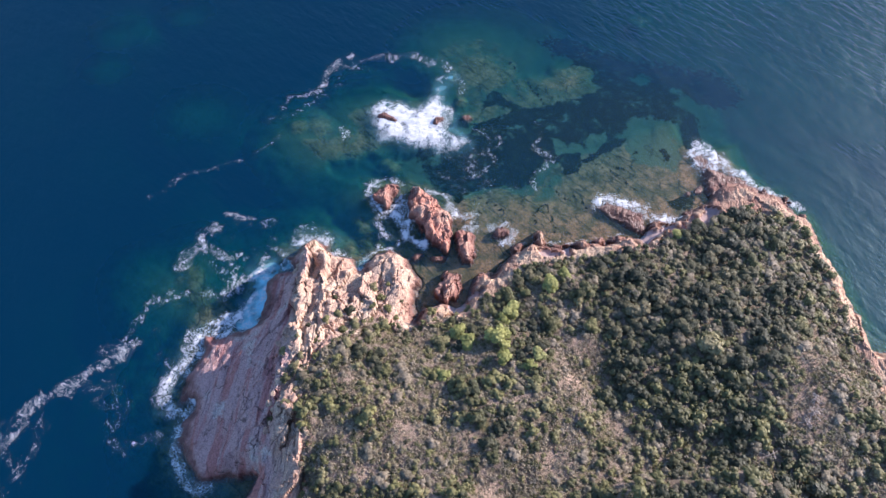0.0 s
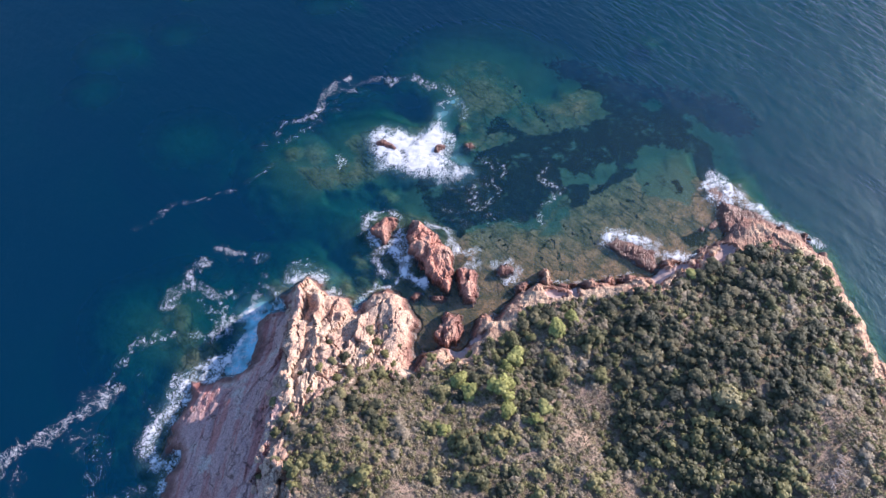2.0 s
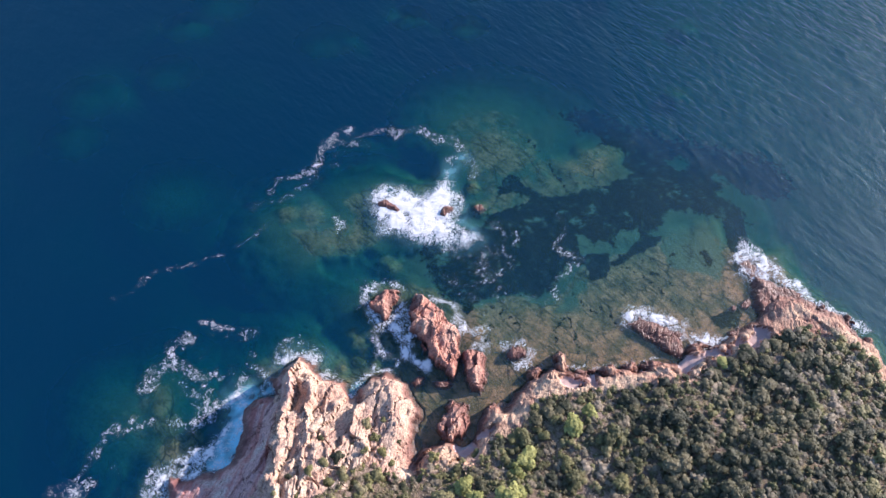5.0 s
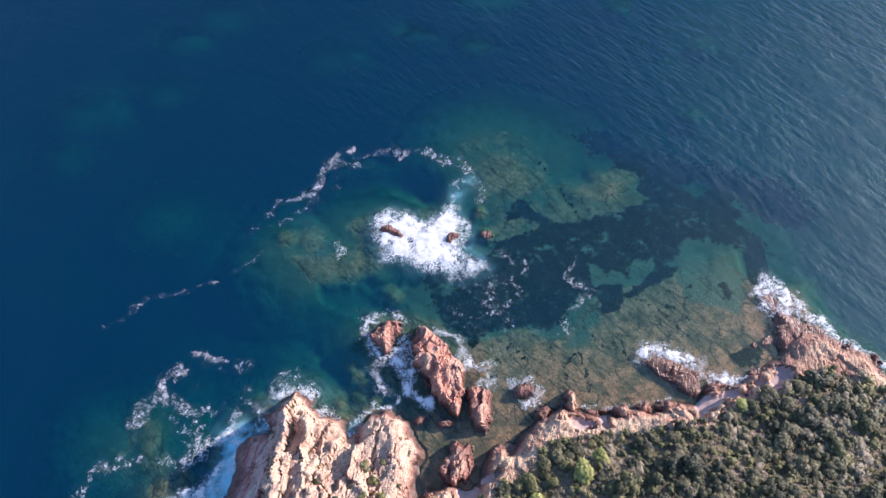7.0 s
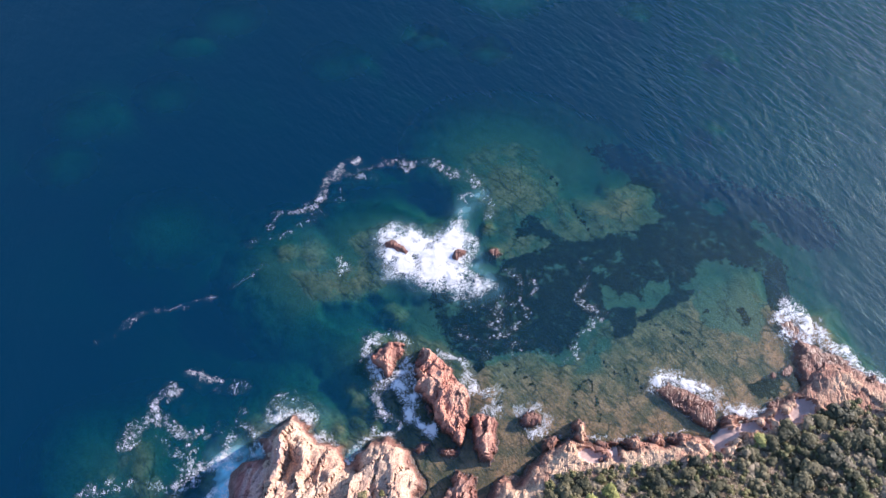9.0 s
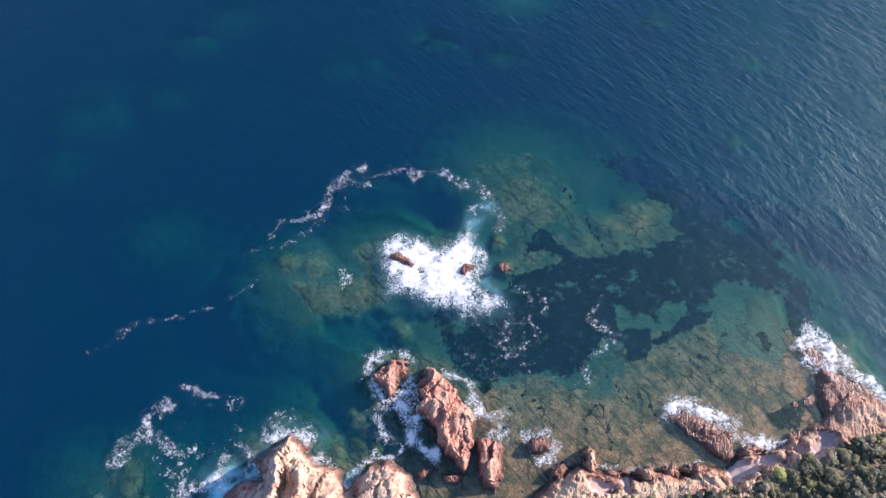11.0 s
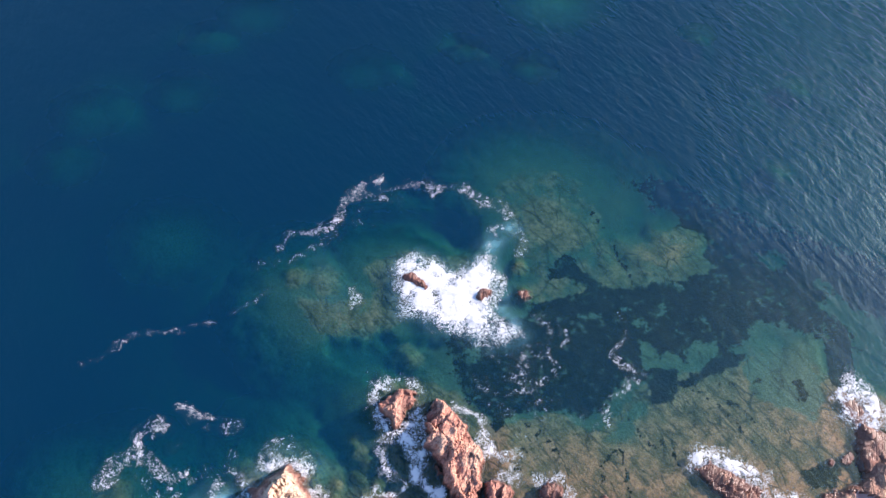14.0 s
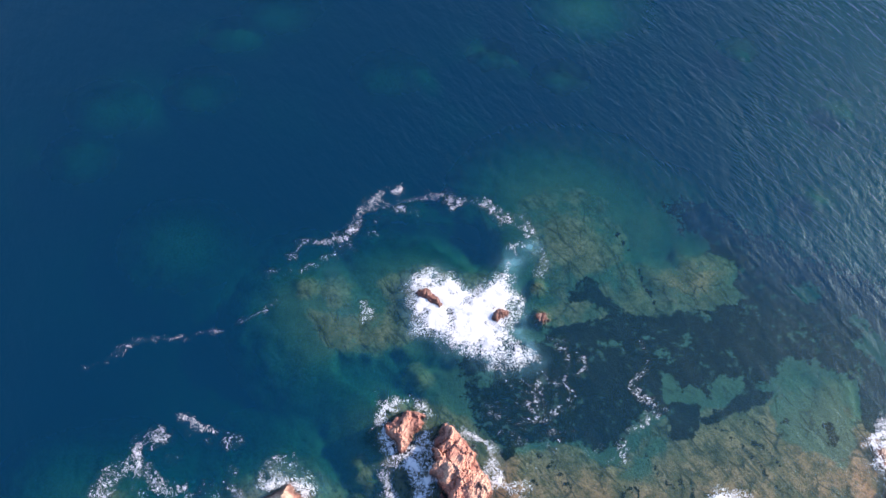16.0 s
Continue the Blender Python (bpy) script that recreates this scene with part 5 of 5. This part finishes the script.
def limbs_mesh(name, seed, height, spread_r, n, r0):
    rng = random.Random(seed)
    vs, qs, base = [], [], 0
    for k in range(n):
        a = 2 * math.pi * (k + rng.random()) / n
        pts = [(0.05 * math.cos(a), 0.05 * math.sin(a), -0.3)]
        for f in (0.35, 0.7, 1.0):
            w = spread_r * f * f * rng.uniform(0.7, 1.1)
            pts.append((w * math.cos(a + 0.3 * f), w * math.sin(a + 0.3 * f), height * f))
        v, q = limb(pts, r0, r0 * 0.3)
        vs.append(v)
        qs.append(q + base)
        base += len(v)
    return raw_mesh(name, np.concatenate(vs), np.concatenate(qs))


def thicket(x, y):
    """How thick the scrub stands, 0 to 1."""
    v = 0.55 + 0.45 * smooth(22, 34, x) * smooth(66, 50, x) + 0.25 * smooth(38, 46, y) + 0.3 * np.exp(-((x - 42) / 9) ** 2 - ((y - 28) / 9) ** 2) + 0.9 * fbm(x / 9, y / 9, 3, 120)
    for cx, cy, r in BARE:
        v = v - 0.75 * np.exp(-((x - cx) ** 2 + (y - cy) ** 2) / (r * r))
    return np.clip(v, 0, 1)


PINES = [(11.2, 48.1, 2.0, 3.1), (9.8, 46.1, 1.3, 2.2), (1.6, 43.9, 1.8, 2.8), (3.2, 41.6, 1.8, 2.8), (8.5, 41.6, 2.3, 3.6), (9.3, 37.3, 1.6, 2.5), (15.5, 37.7, 1.5, 2.3), (-1.2, 34.4, 1.2, 1.8), (19.1, 54.1, 2.0, 3.0), (21.9, 56.6, 1.5, 2.3), (13.8, 35.7, 1.1, 1.7), (45.5, 65.6, 1.2, 1.8)]
pine_crowns = []
for k in range(3):
    v, q, t = crown_arrays(900 + k, 1.0, 1.7, 8, 520, 0.13)
    pine_crowns.append(raw_mesh("crown", v, q, t, False))
pine_trunk = limbs_mesh("trunk", 5, 1.0, 0.45, 3, 0.09)
taken = []
for k, (px, py, r, h) in enumerate(PINES):
    tree = tagged(new("young_pine"), "bright green young pine standing out from dark scrub", "pine tree", "young pines")
    tree.matrix_world = pose(px, py, float(ground_z(px, py)), 0, 0, 67 * k) @ Matrix.Diagonal((r, r, h / 2.9, 1))
    part("crown", pine_crowns[k % 3], MAT_PINE, tree)
    part("trunk", pine_trunk, MAT_BARK, tree)
    taken.append((px, py, r * 0.9))
BIG = [(45.0, 39.4, 2.7), (44.4, 32.4, 2.2), (43.0, 34.6, 2.0), (38.0, 28.7, 2.1), (26, 52, 2.0), (34, 47, 2.2)]

# where every shrub stands: a loosened lattice thinned by the thicket
rng = np.random.default_rng(4)
spots = []
for gy in np.arange(6, 74, 1.02):
    for gx in np.arange(-30, 84, 1.02):
        spots.append((gx + rng.uniform(-0.7, 0.7), gy + rng.uniform(-0.7, 0.7)))
for gy in np.arange(-14, 6, 1.9):
    for gx in np.arange(-32, 90, 1.9):
        spots.append((gx + rng.uniform(-0.8, 0.8), gy + rng.uniform(-0.8, 0.8)))
spots = np.array(spots)
edge_in = inside_distance(spots[:, 0], spots[:, 1], SCRUB_EDGE)
shore_in = inside_distance(spots[:, 0], spots[:, 1], COAST)
thick = thicket(spots[:, 0], spots[:, 1])
open_soil = np.zeros(len(spots))
for bx, by, r in BARE:
    open_soil = np.maximum(open_soil, np.exp(-((spots[:, 0] - bx) ** 2 + (spots[:, 1] - by) ** 2) / (0.55 * r * r)))
keep = (edge_in > -0.8) & (shore_in > 2.0) & (rng.random(len(spots)) < (0.30 + 0.66 * thick) * (1 - 0.96 * open_soil))
for px, py, r in taken:
    keep &= np.hypot(spots[:, 0] - px, spots[:, 1] - py) > r
spots, thick = spots[keep], thick[keep]
size = np.clip((0.44 + 0.30 * thick) * np.exp(0.44 * rng.normal(size=len(spots))), 0.28, 1.9) * np.where(spots[:, 1] < 6, 1.5, 1.0)
for bx, by, r in BIG:
    size[np.argmin(np.hypot(spots[:, 0] - bx, spots[:, 1] - by))] = r
dry = rng.random(len(spots)) < np.clip(0.78 - 0.62 * thick + 0.08 * smooth(48, 62, spots[:, 0]), 0.12, 1)
z_at = ground_z(spots[:, 0], spots[:, 1])

shrub_crowns, dark_crowns, shrub_raw = [], [], []
for k in range(6):
    arrays = crown_arrays(300 + k, 1.0, 1.1, 5 + k % 4, 330, 0.115)
    shrub_raw.append(crown_arrays(400 + k, 1.0, 1.1, 4 + k % 3, 100, 0.165, 5))
    shrub_crowns.append(raw_mesh("crown", *arrays, False))
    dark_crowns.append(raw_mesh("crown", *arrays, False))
shrub_stems = limbs_mesh("trunk", 8, 0.6, 0.4, 4, 0.06)

# shrubs picked out one by one, over the strip nearest to the cove and the shore
single = np.where(~dry & (spots[:, 1] > 36) & (spots[:, 0] > -26) & (spots[:, 0] < 66) & (size > 0.85))[0]
single = single[np.argsort(-size[single])][:290]
is_single = np.zeros(len(spots), bool)
is_single[single] = True
for n, i in enumerate(single):
    shrub = tagged(new("shrub"), "rounded dark green evergreen shrub in a dense thicket" if thick[i] > 0.8 else "rounded olive green evergreen shrub on dry soil", "shrub", "evergreen shrubs")
    s = size[i]
    shrub.matrix_world = pose(spots[i, 0], spots[i, 1], z_at[i], 0, 0, rng.uniform(0, 360)) @ Matrix.Diagonal((s, s, s * rng.uniform(0.55, 0.8), 1))
    # shrubs in thick scrub take the darker leaf tones
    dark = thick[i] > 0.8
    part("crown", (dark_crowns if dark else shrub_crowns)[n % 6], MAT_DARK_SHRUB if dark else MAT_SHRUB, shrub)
    part("trunk", shrub_stems, MAT_BARK, shrub)


def joined(name, which, material, label, flat=1.0):
    vs, qs, ts, tints, base = [], [], [], [], 0
    for i in which:
        v, q, t = shrub_raw[int(rng.integers(6))]
        a, s = rng.uniform(0, 2 * math.pi), size[i]
        c, d = math.cos(a), math.sin(a)
        w = np.stack([(v[:, 0] * c - v[:, 1] * d) * s + spots[i, 0], (v[:, 0] * d + v[:, 1] * c) * s + spots[i, 1], v[:, 2] * s * flat * rng.uniform(0.55, 0.85) + z_at[i]], 1)
        vs.append(w)
        tints.append(np.full(len(w), np.clip(0.05 + 0.95 * rng.random() + 1.0 * (0.60 - thick[i]) + 0.35 * float(smooth(58, 66, spots[i, 0])), 0, 1)))
        qs.append(q + base)
        ts.append(t + base)
        base += len(w)
    return put(name, raw_mesh(name, np.concatenate(vs), np.concatenate(qs), np.concatenate(ts), False, {"tint": np.concatenate(tints)}), material, label, "scrub", kind="stuff")


joined("scrub", np.where(~is_single & ~dry)[0], MAT_SCRUB, "dense olive and dark green evergreen scrub")
size = size * 0.85
joined("dry_scrub", np.where(~is_single & dry)[0], MAT_DRY, "low grey-brown dry rockrose scrub", 0.7)


# knee-high plants that fill the gaps between the shrubs
tufts = []
for k in range(6):
    trng = np.random.default_rng(700 + k)
    mounds = [(trng.uniform(-0.5, 0.5), trng.uniform(-0.5, 0.5), 0.3, trng.uniform(0.35, 0.6)) for _ in range(3)]
    tufts.append(leaf_cloud(trng, mounds, 30, 0.24, 0.5).reshape(-1, 3))


def low_plants(name, seed, count, share_of, material, label, small, large):
    prng = np.random.default_rng(seed)
    px, py = prng.uniform(-27, 76, count), prng.uniform(7, 66, count)
    stay = (inside_distance(px, py, SCRUB_EDGE) > -0.6) & (inside_distance(px, py, COAST) > 2.0) & (prng.random(count) < share_of(px, py))
    px, py = px[stay], py[stay]
    pz = ground_z(px, py)
    vs, tints = [], []
    for i in range(len(px)):
        v, a, r = tufts[i % 6], prng.uniform(0, 2 * math.pi), prng.uniform(small, large)
        c, d = math.cos(a) * r, math.sin(a) * r
        vs.append(np.stack([v[:, 0] * c - v[:, 1] * d + px[i], v[:, 0] * d + v[:, 1] * c + py[i], v[:, 2] * r * 0.65 + pz[i]], 1))
        tints.append(np.full(len(v), prng.random()))
    vs = np.concatenate(vs)
    return put(name, raw_mesh(name, vs, np.arange(len(vs)).reshape(-1, 4), None, False, {"tint": np.concatenate(tints)}), material, label, "scrub", kind="stuff")


def bare_share(x, y):
    v = np.zeros(np.shape(x))
    for bx, by, r in BARE:
        v = np.maximum(v, np.exp(-((x - bx) ** 2 + (y - by) ** 2) / (0.8 * r * r)))
    return v


low_plants("low_scrub", 31, 4200, lambda x, y: (1 - 1.0 * bare_share(x, y)) * np.clip(1.25 - thicket(x, y), 0.25, 1), MAT_SCRUB, "low olive green heath plants between the shrubs", 0.35, 0.75)
low_plants("dry_heath", 32, 7600, lambda x, y: (1 - 0.75 * bare_share(x, y)) * np.clip(1.2 - thicket(x, y), 0.1, 1), MAT_DRY, "low brownish dry heath plants on bare soil", 0.3, 0.6)

# shrubs that cling to the rock
CLIFF_SHRUBS = [(-27, 41), (-25.5, 44), (-24, 41), (-22.5, 45), (-20.6, 46.5), (-18.5, 47.5), (-16.6, 50), (-14.5, 48.6), (-13.2, 51.5), (-11.8, 49), (-10.4, 47.4), (-14.8, 53.5), (-12.0, 54.5),
                (-26.4, 38), (-28.4, 33.5), (-27.2, 36), (-29.6, 38.6), (-9.4, 51.0), (-21.5, 50.5), (-27.6, 29), (-30.5, 26.5), (-17.6, 45.2), (-19.6, 43.6), (-13, 46.8), (1, 47.8), (3.2, 49.2), (-3.6, 48.6)]
for k, (px, py) in enumerate(CLIFF_SHRUBS):
    shrub = tagged(new("shrub"), "small olive shrub rooted in bare pink rock", "shrub", "shrubs on the rock")
    s = 0.5 + 0.75 * ((k * 37) % 17) / 17
    shrub.matrix_world = pose(px, py, float(ground_z(px, py)) - 0.05, 0, 0, 41 * k) @ Matrix.Diagonal((s * 1.1, s, s * 0.8, 1))
    part("crown", shrub_crowns[k % 6], MAT_SHRUB, shrub)
    part("trunk", shrub_stems, MAT_BARK, shrub)


def boulder_mesh(seed):
    bm = bmesh.new()
    bmesh.ops.create_icosphere(bm, subdivisions=2, radius=1.0)
    for v in bm.verts:
        n = noise.fractal(v.co * 0.9 + Vector((seed * 5.1, 0, 0)), 1.0, 2.0, 3)
        v.co *= 1 + 0.42 * n
        v.co.z *= 0.7
    me = bpy.data.meshes.new("boulder")
    bm.to_mesh(me)
    bm.free()
    return me


boulders = [boulder_mesh(k) for k in range(4)]
for me in boulders:
    me.materials.append(MAT_CLIFF)
brng = random.Random(12)
for k in range(70):
    px, py = (brng.uniform(-31, -8), brng.uniform(44, 63)) if k < 14 else (brng.uniform(-31, -26), brng.uniform(24, 44)) if k < 52 else (brng.uniform(-1, 70), 0)
    if k >= 52:
        t = brng.random() * (len(COAST_NORTH) - 8)
        (ax, ay), (bx, by) = COAST_NORTH[int(t)], COAST_NORTH[int(t) + 1]
        px, py = ax + (bx - ax) * (t % 1) + brng.uniform(-1, 1), ay + (by - ay) * (t % 1) - brng.uniform(0.5, 2.5)
    if float(inside_distance(np.array([px]), np.array([py]), COAST)[0]) < 1.2:
        continue
    r = brng.uniform(0.3, 0.75)
    ob = new("boulder", boulders[k % 4])
    ob.matrix_world = pose(px, py, float(ground_z(px, py)) + 0.1 * r, 0, 0, brng.uniform(0, 360)) @ Matrix.Diagonal((r, r * brng.uniform(0.7, 1.3), r, 1))
    tagged(ob, "loose pale pink boulder lying on the rock", "boulder", "loose boulders")


def branch_mesh(seed, n, length):
    rnd = random.Random(seed)
    vs, qs, base = [], [], 0
    for k in range(n):
        a, r0 = rnd.uniform(0, 6.28), rnd.uniform(0, length * 0.3)
        cx, cy, ln = r0 * math.cos(k), r0 * math.sin(k), length * rnd.uniform(0.4, 1.0)
        v, q = limb([(0, 0, -ln / 2), (0.06, 0.04, 0), (0, 0.02, ln / 2)], 0.07, 0.03, 5)
        turn = Euler((math.pi / 2 + rnd.uniform(-0.2, 0.2), 0, a)).to_matrix()
        v = np.array([turn @ Vector(p) for p in v]) + np.array([cx, cy, 0.15 + 0.05 * k])
        vs.append(v)
        qs.append(q + base)
        base += len(v)
    return raw_mesh("fallen_branches", np.concatenate(vs), np.concatenate(qs))


def deadwood_material():
    k = Nodes("bleached dead wood")
    n = k.noise(6, 5, 0.6, k.place())
    return k.finish(k.surface(k.mix(n, (0.36, 0.28, 0.22), (0.58, 0.47, 0.38)), 0.85, k.bump(n, 0.5, 0.03)))


MAT_DEADWOOD = deadwood_material()
for k, (px, py, n, ln) in enumerate(((53.1, 44.8, 6, 2.4), (60.6, 27.4, 14, 3.0), (59.2, 25.8, 10, 2.4), (61.4, 29.6, 8, 2.2), (51.5, 20.7, 5, 3.4), (-9.0, 22.0, 3, 1.2))):
    put("fallen_branches", branch_mesh(70 + k, n, ln), MAT_DEADWOOD, "bleached fallen branches lying in the scrub", "dead wood", "fallen branches",
        m=pose(px, py, float(ground_z(px, py)), 0, 0, 33 * k))


# dead grass between the shrubs
grng = np.random.default_rng(21)
gx, gy = grng.uniform(-27, 84, 30000), grng.uniform(9, 72, 30000)
ok = (inside_distance(gx, gy, SCRUB_EDGE) > -0.5) & (grng.random(30000) < 1.15 - thicket(gx, gy))
gx, gy = gx[ok][:11000], gy[ok][:11000]
gz = ground_z(gx, gy)
blades = 6
cx, cy, cz = np.repeat(gx, blades), np.repeat(gy, blades), np.repeat(gz, blades)
a, ln, ht = grng.uniform(0, 2 * math.pi, len(cx)), grng.uniform(0.15, 0.42, len(cx)), grng.uniform(0.15, 0.4, len(cx))
ca, sa = np.cos(a), np.sin(a)
corners = [np.stack([cx - sa * 0.07, cy + ca * 0.07, cz], 1), np.stack([cx + sa * 0.07, cy - ca * 0.07, cz], 1), np.stack([cx + ca * ln, cy + sa * ln, cz + ht], 1)]
tuft = np.stack(corners, 1).reshape(-1, 3)
put("dry_grass", raw_mesh("dry_grass", tuft, None, np.arange(len(tuft)).reshape(-1, 3), False, {"tint": np.repeat(grng.random(len(gx)), blades * 3)}), MAT_GRASS,
    "sparse straw-coloured dead grass on reddish soil", "grass", kind="stuff")
